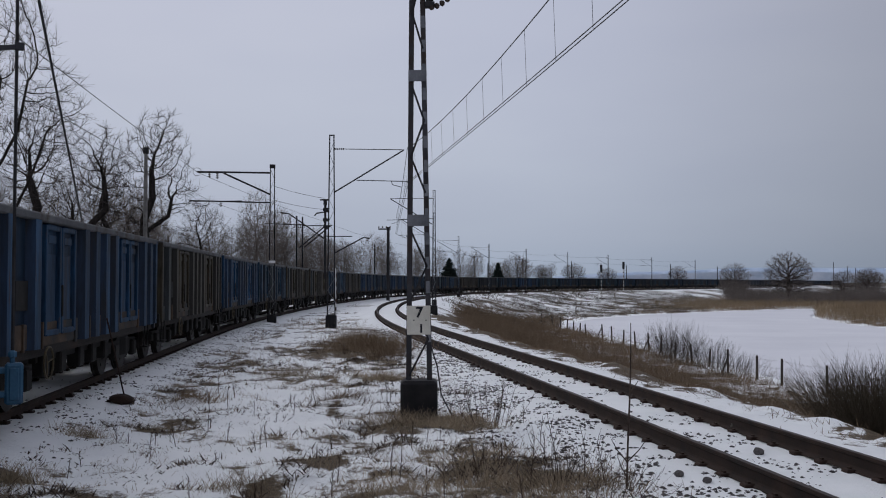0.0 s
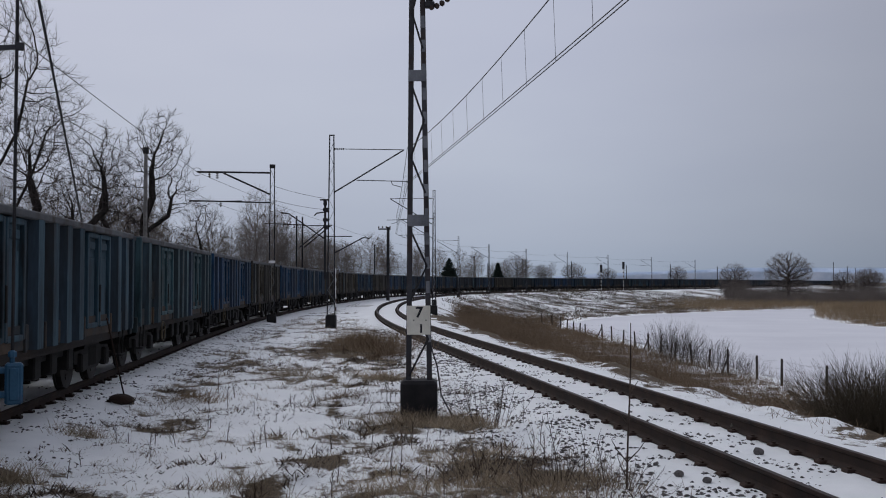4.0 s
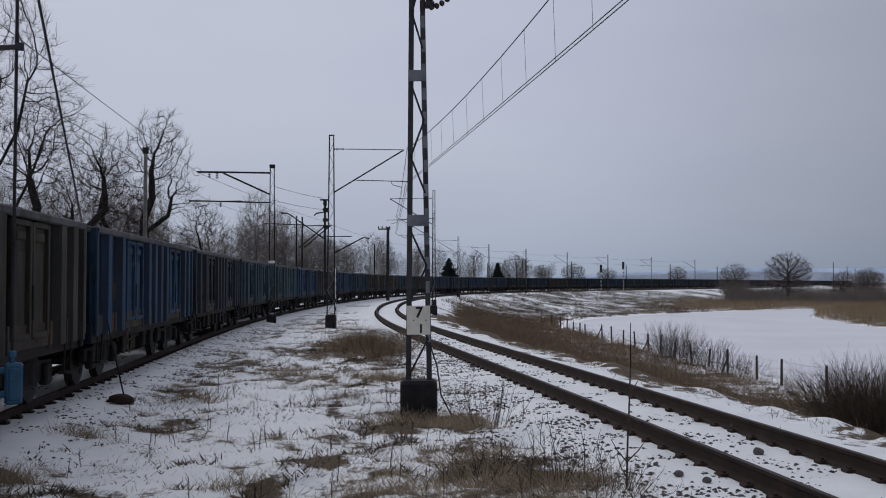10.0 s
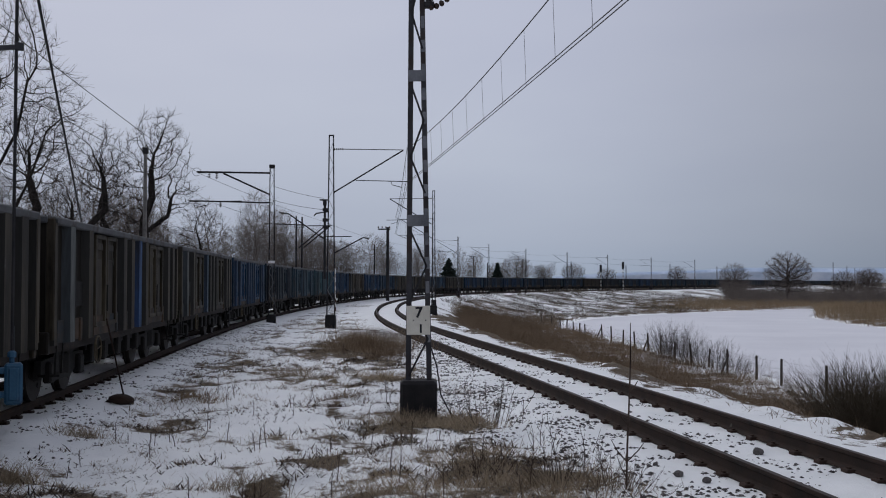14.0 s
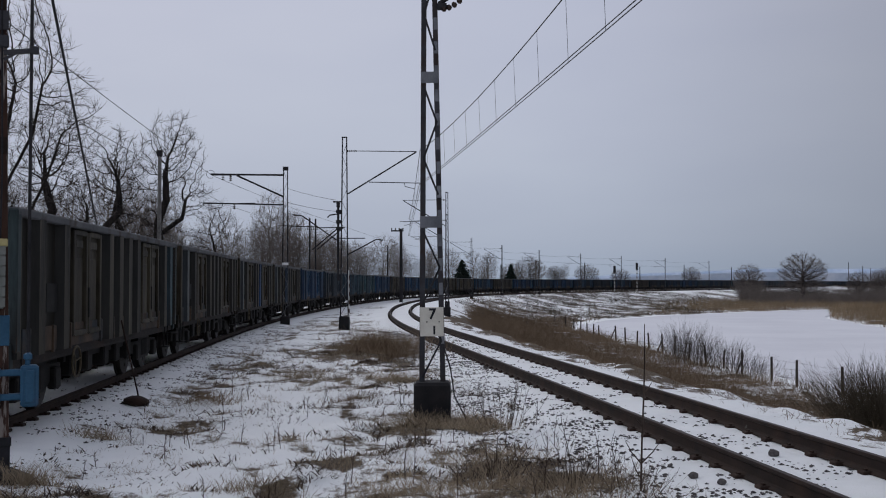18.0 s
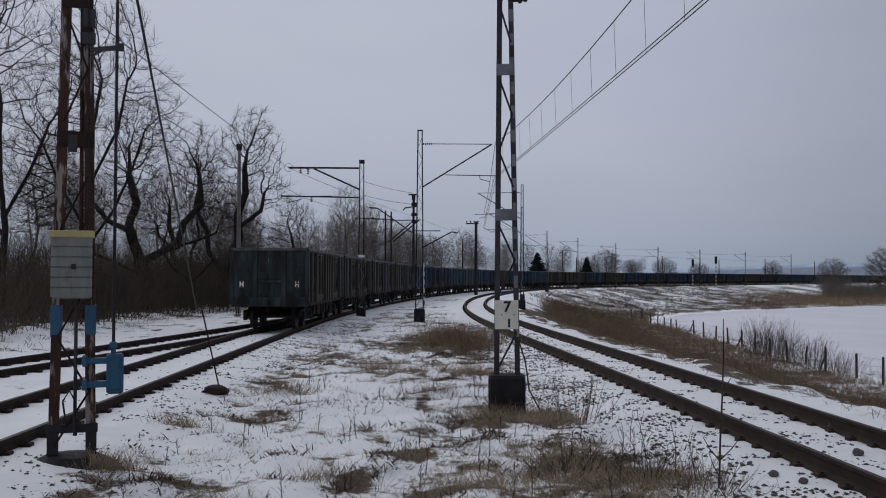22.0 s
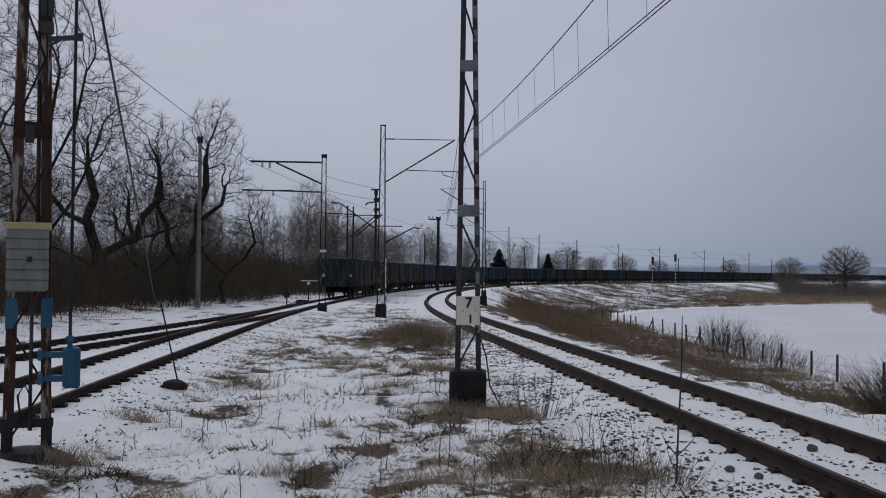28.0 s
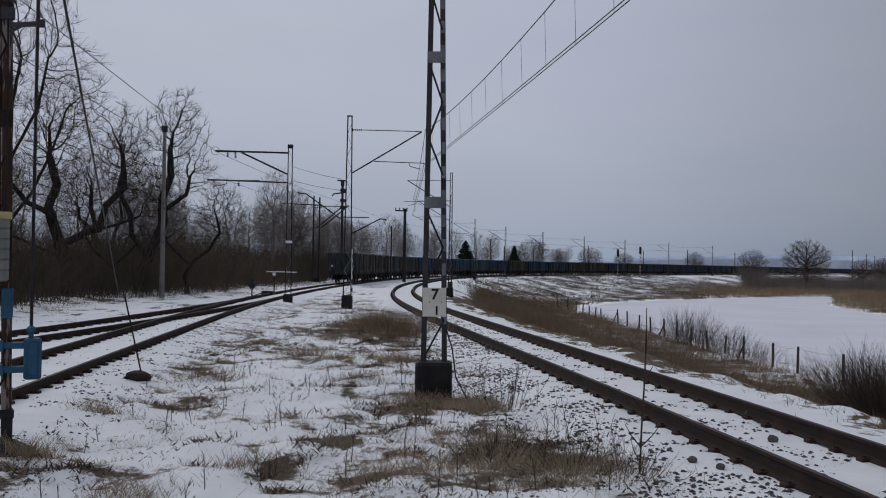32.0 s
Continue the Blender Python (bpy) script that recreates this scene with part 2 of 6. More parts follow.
# ---- building helpers ----
class Geo:
    """Collects vertices and faces of one mesh."""

    def __init__(self):
        self.v, self.f, self.m = [], [], []

    def add(self, vs, fs, mi=0):
        k = len(self.v)
        self.v.extend(tuple(p) for p in vs)
        self.f.extend(tuple(k + i for i in q) for q in fs)
        self.m.extend([mi] * len(fs))
        return self

    def box(self, c, s, c_=0.0, mi=0, rz=0.0):
        """A box at c of size s; c_ chamfers all its edges."""
        hx, hy, hz = (a / 2 for a in s)
        if c_ <= 0:
            vs = [(x, y, z) for z in (-hz, hz) for y in (-hy, hy) for x in (-hx, hx)]
            fs = [(0, 2, 3, 1), (4, 5, 7, 6), (0, 1, 5, 4), (2, 6, 7, 3), (0, 4, 6, 2), (1, 3, 7, 5)]
        else:
            vs, fs = [], []
            for sx in (-1, 1):
                for sy in (-1, 1):
                    for sz in (-1, 1):
                        vs += [(sx * hx, sy * (hy - c_), sz * (hz - c_)), (sx * (hx - c_), sy * hy, sz * (hz - c_)), (sx * (hx - c_), sy * (hy - c_), sz * hz)]
            q = lambda a, b, c, k: 3 * (a * 4 + b * 2 + c) + k
            fs = [(q(0, 0, 0, 0), q(0, 0, 1, 0), q(0, 1, 1, 0), q(0, 1, 0, 0)), (q(1, 0, 0, 0), q(1, 1, 0, 0), q(1, 1, 1, 0), q(1, 0, 1, 0)),
                  (q(0, 0, 0, 1), q(1, 0, 0, 1), q(1, 0, 1, 1), q(0, 0, 1, 1)), (q(0, 1, 0, 1), q(0, 1, 1, 1), q(1, 1, 1, 1), q(1, 1, 0, 1)),
                  (q(0, 0, 0, 2), q(0, 1, 0, 2), q(1, 1, 0, 2), q(1, 0, 0, 2)), (q(0, 0, 1, 2), q(1, 0, 1, 2), q(1, 1, 1, 2), q(0, 1, 1, 2))]
            for a in (0, 1):
                for b in (0, 1):
                    fs += [(q(a, b, 0, 0), q(a, b, 0, 1), q(a, b, 1, 1), q(a, b, 1, 0)), (q(a, 0, b, 0), q(a, 0, b, 2), q(a, 1, b, 2), q(a, 1, b, 0)), (q(0, a, b, 1), q(0, a, b, 2), q(1, a, b, 2), q(1, a, b, 1))]
                    fs += [(q(a, b, c, 0), q(a, b, c, 1), q(a, b, c, 2)) for c in (0, 1)]
        ca, sa = math.cos(rz), math.sin(rz)
        return self.add([(c[0] + x * ca - y * sa, c[1] + x * sa + y * ca, c[2] + z) for x, y, z in vs], fs, mi)

    def beam(self, p, q, w, h, mi=0, upward=(0, 0, 1)):
        """A bar of width w and height h from p to q."""
        p, q = Vector(p), Vector(q)
        d = (q - p).normalized()
        u = Vector(upward)
        if abs(d.dot(u)) > 0.98:
            u = Vector((0, 1, 0))
        sd = d.cross(u).normalized()
        u = sd.cross(d)
        vs = [a + sd * (i * w / 2) + u * (j * h / 2) for a in (p, q) for i, j in ((-1, -1), (1, -1), (1, 1), (-1, 1))]
        return self.add(vs, [(3, 2, 1, 0), (4, 5, 6, 7), (0, 1, 5, 4), (1, 2, 6, 5), (2, 3, 7, 6), (3, 0, 4, 7)], mi)

    def tube(self, pts, rad, n=6, mi=0, cap=True):
        """A round bar along pts; rad: one radius or one for each point."""
        pts = [Vector(p) for p in pts]
        rad = [rad] * len(pts) if isinstance(rad, (int, float)) else rad
        vs, fs = [], []
        ref = Vector((0.13, 0.31, 0.94))
        for i, p in enumerate(pts):
            d = (pts[min(i + 1, len(pts) - 1)] - pts[max(i - 1, 0)]).normalized()
            a = d.cross(ref if abs(d.dot(ref)) < 0.95 else Vector((1, 0, 0))).normalized()
            b = d.cross(a)
            vs += [p + (a * math.cos(k * math.tau / n) + b * math.sin(k * math.tau / n)) * rad[i] for k in range(n)]
        for i in range(len(pts) - 1):
            fs += [(i * n + k, i * n + (k + 1) % n, (i + 1) * n + (k + 1) % n, (i + 1) * n + k) for k in range(n)]
        if cap:
            fs += [tuple(range(n - 1, -1, -1)), tuple((len(pts) - 1) * n + k for k in range(n))]
        return self.add(vs, fs, mi)

    def lathe(self, c, axis, prof, n=16, mi=0):
        """Turns (distance along the axis, radius) pairs round the axis through c."""
        c, ax = Vector(c), Vector(axis).normalized()
        return self.tube([c + ax * a for a, r in prof], [max(r, 1e-4) for a, r in prof], n, mi) if all(prof[i][0] < prof[i + 1][0] for i in range(len(prof) - 1)) else self

    def extrude(self, poly, p, q, right, upv, mi=0):
        """Carries the outline poly (right, up pairs) from p to q."""
        p, q, r, u = Vector(p), Vector(q), Vector(right), Vector(upv)
        n = len(poly)
        vs = [a + r * x + u * y for a in (p, q) for x, y in poly]
        fs = [(k, (k + 1) % n, n + (k + 1) % n, n + k) for k in range(n)] + [tuple(range(n - 1, -1, -1)), tuple(range(n, 2 * n))]
        return self.add(vs, fs, mi)

    def mesh(self, name, *mats, smooth=False):
        me = bpy.data.meshes.new(name)
        me.from_pydata(self.v, [], self.f)
        for m in mats:
            me.materials.append(m)
        if len(mats) > 1:
            me.polygons.foreach_set("material_index", self.m)
        if smooth:
            me.polygons.foreach_set("use_smooth", [True] * len(self.f))
        me.update()
        return me


def part(name, geo, material, parent, label="", smooth=False):
    """One mesh object under a thing or a part, in the parent's space."""
    mats = material if isinstance(material, (tuple, list)) else (material,)
    ob = new(name, geo if isinstance(geo, bpy.types.Mesh) else geo.mesh(name, *mats, smooth=smooth))
    ob.parent = parent
    if label:
        tagged(ob, label)
    return ob


def thing(name, m, label, category, group="", kind=""):
    ob = new(name)
    ob.empty_display_size = 0.3
    ob.matrix_world = m
    return tagged(ob, label, category, group, kind)


def solid(name, geo, material, label, category="", group="", kind="", m=None, smooth=False):
    mats = material if isinstance(material, (tuple, list)) else (material,)
    ob = new(name, geo.mesh(name, *mats, smooth=smooth))
    if m is not None:
        ob.matrix_world = m
    return tagged(ob, label, category, group, kind)


# ---- the lines of the tracks ----
class Line:
    """A track's centre line from the curvature (per kilometre) at every 30 m of its length."""

    def __init__(self, x0, y0, turn, knots, length, step=1.0):
        s = np.arange(0, length + step, step)
        k = np.interp(s, np.arange(len(knots)) * 30.0, knots) / 1000
        h = turn + np.concatenate([[0], np.cumsum((k[1:] + k[:-1]) / 2 * step)])
        mid = (h[1:] + h[:-1]) / 2
        self.s, self.h = s, h
        self.x = x0 + np.concatenate([[0], np.cumsum(np.sin(mid) * step)])
        self.y = y0 + np.concatenate([[0], np.cumsum(np.cos(mid) * step)])

    def at(self, s, off=0.0, z=0.0):
        """The point off metres to the right of the line at s, and the heading there."""
        if s < 0:
            h = self.h[0]
            x, y = self.x[0] + math.sin(h) * s, self.y[0] + math.cos(h) * s
        else:
            x, y, h = (float(np.interp(s, self.s, a)) for a in (self.x, self.y, self.h))
        return Vector((x + off * math.cos(h), y - off * math.sin(h), z)), h

    def near(self, X, Y):
        """Signed distance (right is positive) and length along the line of the nearest point, for arrays."""
        best, sign, where = np.full(X.shape, 1e9), np.zeros(X.shape), np.zeros(X.shape)
        for i in range(0, min(len(self.s), 641), 2):
            dx, dy = X - self.x[i], Y - self.y[i]
            d = dx * dx + dy * dy
            m = d < best
            best[m] = d[m]
            sign[m] = (dx * math.cos(self.h[i]) - dy * math.sin(self.h[i]))[m]
            where[m] = self.s[i]
        return np.where(sign < 0, -1, 1) * np.sqrt(best), where


TRACK_A = Line(-2.64, -40, -0.0518, [-1.62, -1.02, 0.13, 2.8, 1.35, 2.05, 3.4, 3.95, 3.77, 3.21, 2.29, 0.86, -0.71, -1.45, -1.21, -0.64, -0.2, 0.03, 0.13, 0.14, 0.11, 0.08], 1000)
TRACK_B = Line(10.284, -40, -0.1047, [-0.52, -0.84, -1.29, 3.2, 2.72, 2.29, 3.01, 4.14, 4.53, 3.72, 2.15, 0.39, -1.06, -1.46, -0.98, -0.64, -0.2, 0.03, 0.13, 0.14, 0.11, 0.08], 640)
TRACK_C = Line(-14.5, -20, 0.075, [0.0, 0.0, -4.0, -4.0], 77)

# ---- ground ----
POND = ((18.6, 18), (18.8, 49), (17.6, 75), (16.8, 94), (13.8, 110), (16.0, 128), (21.8, 144), (34.0, 164), (47, 176.5), (62, 191), (74, 199), (66, 176), (55.5, 149), (51.5, 125), (52.0, 115), (60, 92), (72, 60), (70, 20), (40, 6))
POND_Z = -3.40


def pond_depth(X, Y):
    """Roughly how far inside (positive) or outside the pond's shore a place is."""
    inside, best = np.zeros(X.shape, bool), np.full(X.shape, 1e9)
    for (ax, ay), (bx, by) in zip(POND, POND[1:] + POND[:1]):
        cross = ((ay > Y) != (by > Y)) & (X < (bx - ax) * (Y - ay) / (by - ay + 1e-9) + ax)
        inside ^= cross
        u = np.clip(((X - ax) * (bx - ax) + (Y - ay) * (by - ay)) / ((bx - ax) ** 2 + (by - ay) ** 2), 0, 1)
        best = np.minimum(best, np.hypot(X - ax - u * (bx - ax), Y - ay - u * (by - ay)))
    return np.where(inside, best, -best)


def value_noise(X, Y, cell, seed):
    """Smooth noise in 0..1 with bumps about cell metres wide."""
    rng = np.random.RandomState(seed)
    tab = rng.rand(64, 64)
    u, v = X / cell, Y / cell
    iu, iv = np.floor(u).astype(int), np.floor(v).astype(int)
    fu, fv = u - iu, v - iv
    fu, fv = fu * fu * (3 - 2 * fu), fv * fv * (3 - 2 * fv)
    g = lambda a, b: tab[a % 64, b % 64]
    return (g(iu, iv) * (1 - fu) + g(iu + 1, iv) * fu) * (1 - fv) + (g(iu, iv + 1) * (1 - fu) + g(iu + 1, iv + 1) * fu) * fv


def smooth(a, b, v):
    t = np.clip((v - a) / (b - a), 0, 1)
    return t * t * (3 - 2 * t)


def ground_height(X, Y):
    """Height of the ground, and how grassy it is (0: snow, 1: bare dry grass)."""
    X, Y = np.asarray(X, float), np.asarray(Y, float)
    dA, sA = TRACK_A.near(X, Y)
    dB, sB = TRACK_B.near(X, Y)
    dC, sC = TRACK_C.near(X, Y)
    near = np.minimum(np.minimum(np.abs(dA), np.abs(dB)), np.where(Y < 58, np.abs(dC), 1e9))
    # the formation is level; the ground falls away to the pond on one side, and rises a little into the brush on the other
    z = np.full(X.shape, -0.30)
    z += (0.12 * (value_noise(X, Y, 1.7, 1) - 0.5) + 0.15 * (value_noise(X, Y, 0.6, 2) - 0.5) + 0.09 * (value_noise(X, Y, 0.31, 3) - 0.5)) * smooth(1.2, 2.6, near)
    sunk = np.where(np.abs(dB) > near + 0.01, 0.14, 0.075)
    z = z + sunk * (1 - smooth(1.3, 2.5, near)) + (0.03 * (value_noise(X, Y, 0.25, 4) - 0.5) + 0.02 * (value_noise(X, Y, 0.12, 5) - 0.5)) * (1 - smooth(1.2, 1.8, near))
    wide = 1 + 1.3 * smooth(120, 230, Y)
    fall = np.interp(dB / wide, [2.2, 3.4, 7.0, 12.5, 17.5, 22.0], [0, -0.16, -1.35, -2.75, -2.95, -3.1])
    z = z + np.where(dB > 0, fall, 0) + np.where(dB > 3, 0.22 * (value_noise(X, Y, 2.5, 6) - 0.5), 0)
    left = np.maximum(-dA - 6.5, 0)
    z = z + np.minimum(left * 0.06, 1.2) + np.where(left > 0, 0.25 * (value_noise(X, Y, 3.0, 7) - 0.5), 0) * smooth(0, 2, left)
    pd = pond_depth(X, Y)
    z = np.where(pd > -3, np.minimum(z, np.interp(pd, [-3, 0, 1.5], [-2.95, POND_Z - 0.02, POND_Z - 0.5])), z)
    z = np.where((dB > 30) & (pd < -3), np.maximum(z, -3.15), z)
    # grass
    far = smooth(60, 100, Y)
    fbm = 0.34 * value_noise(X, Y, 1.4, 8) + 0.36 * value_noise(X, Y, 0.5, 9) + 0.3 * value_noise(X, Y, 0.24, 10)
    fbm = fbm * (1 - far) + far * (0.24 + 0.2 * value_noise(X, Y, 3.6, 11) + 0.26 * value_noise(X, Y, 1.8, 12))
    want = np.full(X.shape, 0.355)
    want = np.where(dB > 0, 0.22 + 0.35 * smooth(1.6 + 3 * far, 3.0 + 5 * far, dB) - 0.10 * smooth(13, 17, dB), want)
    want = np.where((dB > 5) & (Y > 120), 0.45 + 0.06 * smooth(15, 26, dB), want)
    blob = lambda x, y, rx, ry: np.exp(-((X - x) / rx) ** 2 - ((Y - y) / ry) ** 2)
    want = want + 0.40 * blob(-2.6, 32.5, 1.7, 5.5) + 0.30 * blob(-0.3, 16.0, 1.0, 1.1) + 0.15 * blob(0.6, 11.3, 1.6, 2.3) + 0.12 * blob(-1.6, 24, 1.2, 5) + 0.06 * blob(-0.8, 12.5, 2.2, 2.0) - 0.05 * blob(-3.4, 14, 2.0, 4.0)
    want = np.where((near < 2.4) & (dB < 1.35), np.minimum(want, 0.36 - 0.28 * (1 - smooth(1.4, 2.4, near))), want)
    want = np.where(left > 3, 0.8, want)
    want = np.where(pd > -2, 0.10, want)
    grass = smooth(-0.28, 0.22, want - fbm) * (1 + 0.6 * smooth(2.6, 4.2, dB) * smooth(16, 13, dB) * smooth(140, 115, Y))
    return z, grass


def axis(parts):
    """Grid lines: (start, stop, step) in turn."""
    out = []
    for a, b, st in parts:
        out += list(np.arange(a, b, st))
    return np.array(out + [parts[-1][1]])


def build_ground():
    gx = axis([(-900, -200, 70), (-200, -60, 14), (-60, -20, 2.0), (-20, -9, 0.45), (-9, 8, 0.15), (8, 26, 0.4), (26, 60, 1.0), (60, 160, 5), (160, 400, 20), (400, 1400, 100)])
    gy = axis([(-300, -40, 40), (-40, 4, 2.0), (4, 8, 0.4), (8, 22, 0.15), (22, 40, 0.3), (40, 80, 0.7), (80, 240, 1.1), (240, 420, 6), (420, 800, 40), (800, 2600, 200)])
    X, Y = np.meshgrid(gx, gy)
    Z, G = ground_height(X, Y)
    nx, ny = len(gx), len(gy)
    idx = np.arange(nx * ny).reshape(ny, nx)
    quads = np.stack([idx[:-1, :-1], idx[:-1, 1:], idx[1:, 1:], idx[1:, :-1]], -1).reshape(-1, 4)
    me = bpy.data.meshes.new("ground")
    me.vertices.add(nx * ny)
    me.vertices.foreach_set("co", np.stack([X, Y, Z], -1).ravel())
    me.loops.add(quads.size)
    me.loops.foreach_set("vertex_index", quads.ravel())
    me.polygons.add(len(quads))
    me.polygons.foreach_set("loop_start", np.arange(len(quads)) * 4)
    me.polygons.foreach_set("loop_total", np.full(len(quads), 4))
    me.polygons.foreach_set("use_smooth", np.ones(len(quads), bool))
    me.update()
    me.validate()
    at = me.attributes.new("grass", "FLOAT", "POINT")
    at.data.foreach_set("value", G.ravel())
    m = bpy.data.materials.new("snow_and_dead_grass")
    m.use_nodes = True
    n, l = m.node_tree.nodes, m.node_tree.links
    b = n["Principled BSDF"]
    co, attr = n.new("ShaderNodeTexCoord"), n.new("ShaderNodeAttribute")
    attr.attribute_name = "grass"

    def nz(scale, detail, rough=0.6):
        t = n.new("ShaderNodeTexNoise")
        t.inputs["Scale"].default_value, t.inputs["Detail"].default_value, t.inputs["Roughness"].default_value = scale, detail, rough
        l.new(co.outputs["Object"], t.inputs["Vector"])
        return t

    def ramp(src, a, ca, z_, cz):
        r = n.new("ShaderNodeValToRGB")
        r.color_ramp.elements[0].position, r.color_ramp.elements[0].color = a, (*ca, 1)
        r.color_ramp.elements[1].position, r.color_ramp.elements[1].color = z_, (*cz, 1)
        l.new(src, r.inputs["Fac"])
        return r

    snow = ramp(nz(1.2, 8).outputs["Fac"], 0.3, (0.83, 0.855, 0.85), 0.7, (0.93, 0.95, 0.94))
    straw_n = nz(20, 10, 0.85)
    straw = ramp(straw_n.outputs["Fac"], 0.36, (0.020, 0.015, 0.010), 0.68, (0.21, 0.160, 0.105))
    edge = n.new("ShaderNodeMath")
    edge.operation = "MULTIPLY_ADD"
    edge_n = nz(7, 10, 0.78)
    l.new(edge_n.outputs["Fac"], edge.inputs[0])
    edge.inputs[1].default_value = 1.6
    patch, patch_n = n.new("ShaderNodeMath"), nz(1.7, 6, 0.65)
    patch.operation = "MULTIPLY_ADD"
    patch.inputs[1].default_value = 1.0
    l.new(patch_n.outputs["Fac"], patch.inputs[0])
    cover = n.new("ShaderNodeMath")
    cover.operation = "MULTIPLY"
    cover.inputs[1].default_value = 0.68
    l.new(attr.outputs["Fac"], cover.inputs[0])
    l.new(cover.outputs[0], patch.inputs[2])
    l.new(patch.outputs[0], edge.inputs[2])
    er = n.new("ShaderNodeMapRange")
    er.inputs["From Min"].default_value, er.inputs["From Max"].default_value = 1.60, 1.80
    l.new(edge.outputs[0], er.inputs["Value"])
    mx = n.new("ShaderNodeMix")
    mx.data_type = "RGBA"
    l.new(er.outputs[0], mx.inputs["Factor"])
    l.new(snow.outputs["Color"], mx.inputs["A"])
    l.new(straw.outputs["Color"], mx.inputs["B"])
    l.new(mx.outputs["Result"], b.inputs["Base Color"])
    b.inputs["Roughness"].default_value = 0.85
    b.inputs["Specular IOR Level"].default_value = 0.2
    bp = n.new("ShaderNodeBump")
    bp.inputs["Strength"].default_value, bp.inputs["Distance"].default_value = 0.7, 0.06
    l.new(edge_n.outputs["Fac"], bp.inputs["Height"])
    l.new(bp.outputs[0], b.inputs["Normal"])
    me.materials.append(m)
    tagged(new("ground", me), "patchy thin snow over dead grass beside the tracks", "ground", kind="structure")


def build_pond():
    g = Geo()
    pts = []
    for (ax, ay), (bx, by) in zip(POND, POND[1:] + POND[:1]):
        n = max(2, int(math.hypot(bx - ax, by - ay) / 1.5))
        for k in range(n):
            w = 0.9 * math.sin(k / n * math.pi)
            pts.append((ax + (bx - ax) * k / n + random.uniform(-w, w), ay + (by - ay) * k / n + random.uniform(-w, w)))
    n = len(pts)
    g.add([(x, y, POND_Z) for x, y in pts] + [(x, y, POND_Z - 0.35) for x, y in pts], [tuple(range(n))] + [(k, n + k, n + (k + 1) % n, (k + 1) % n) for k in range(n)])
    solid("water", g, M_ICE, "frozen pond under smooth white snow", "pond", kind="structure")


build_ground()
build_pond()

# ---- tracks ----
RAIL_PROFILE = [(-0.07, -0.22), (0.07, -0.22), (0.07, -0.205), (0.022, -0.18), (0.011, -0.16), (0.011, -0.055), (0.038, -0.038), (0.038, -0.005), (0.03, 0.0), (-0.03, 0.0), (-0.038, -0.005), (-0.038, -0.038), (-0.011, -0.055), (-0.011, -0.16), (-0.022, -0.18), (-0.07, -0.205)]


def rail_geo(line, off, s0, s1):
    """A rail as one length along its line; the running surface is the second material."""
    g = Geo()
    n = len(RAIL_PROFILE)
    ss = list(np.arange(s0, s1, 2.0)) + [s1]
    for s in ss:
        p, h = line.at(s, off)
        g.v += [(p.x + x * math.cos(h), p.y - x * math.sin(h), z) for x, z in RAIL_PROFILE]
    for i in range(len(ss) - 1):
        for k in range(n):
            g.f.append((i * n + k, i * n + (k + 1) % n, (i + 1) * n + (k + 1) % n, (i + 1) * n + k))
            g.m.append(1 if k == 8 else 0)
    g.add([g.v[k] for k in range(n)], [tuple(range(n))])
    return g


def build_track(line, label, s0, s1, near0, near1, spans):
    track = thing("track", Matrix(), label, "railway track", kind="structure")
    for off, a, b in spans:
        part("rail", rail_geo(line, off, a, b), (M_RAIL, M_RAILTOP), track, "rusty brown steel rail")
    # the clips and sleeper ends that stick out of the snow along the rails
    clip, far = Geo(), Geo()
    clip.box((0, 0, -0.215), (0.30, 0.15, 0.06), 0.012).box((-0.085, 0, -0.185), (0.03, 0.06, 0.04)).box((0.085, 0, -0.185), (0.03, 0.06, 0.04))
    me = clip.mesh("rail_clip", M_RAIL)
    rise = 0.0 if line is TRACK_B else 0.065
    s = s0
    while s < s1:
        for off in (-0.753, 0.753):
            if not any(o == off and a < s < b for o, a, b in spans):
                continue
            p, h = line.at(s, off)
            if near0 < s < near1:
                ob = new("rail_clip", me)
                ob.parent, ob.location, ob.rotation_euler = track, (p.x, p.y, rise), (0, 0, -h)
            elif s < 260:
                far.box((p.x, p.y, -0.205 + rise), (0.30, 0.15, 0.05), rz=-h)
        s += 0.6
    if far.v:
        tagged(part("rail_clips", far, M_RAIL, track), kind="stuff")


build_track(TRACK_A, "curved railway track with rusty rails in snow", -10, 1000, 50, 96, [(-0.753, -10, 1000), (0.753, -10, 1000)])
build_track(TRACK_B, "curving single track with rusty rails in snow", 0, 640, 44, 100, [(-0.753, 0, 640), (0.753, 0, 640)])
build_track(TRACK_C, "siding that joins the line over a turnout", 0, 77, 38, 66, [(-0.753, 0, 76), (0.753, 0, 75)])

# ---- open goods wagons ----
PITCH = 12.4
BODY, HALF, TOP, SILL = 11.62, 1.42, 2.95, 1.02
TEAL, BLUE, DEEP, BROWN, GREY = (0.046, 0.090, 0.108), (0.019, 0.056, 0.118), (0.020, 0.047, 0.082), (0.050, 0.042, 0.030), (0.040, 0.056, 0.060)
OLIVE, STEEL_BLUE, NAVY = (0.052, 0.046, 0.034), (0.034, 0.070, 0.098), (0.019, 0.032, 0.046)


def hat(w, d, b=0.03):
    """Outline of a pressed post: width w, depth d."""
    return [(-w / 2, 0), (w / 2, 0), (w / 2 - b, d), (-w / 2 + b, d)]


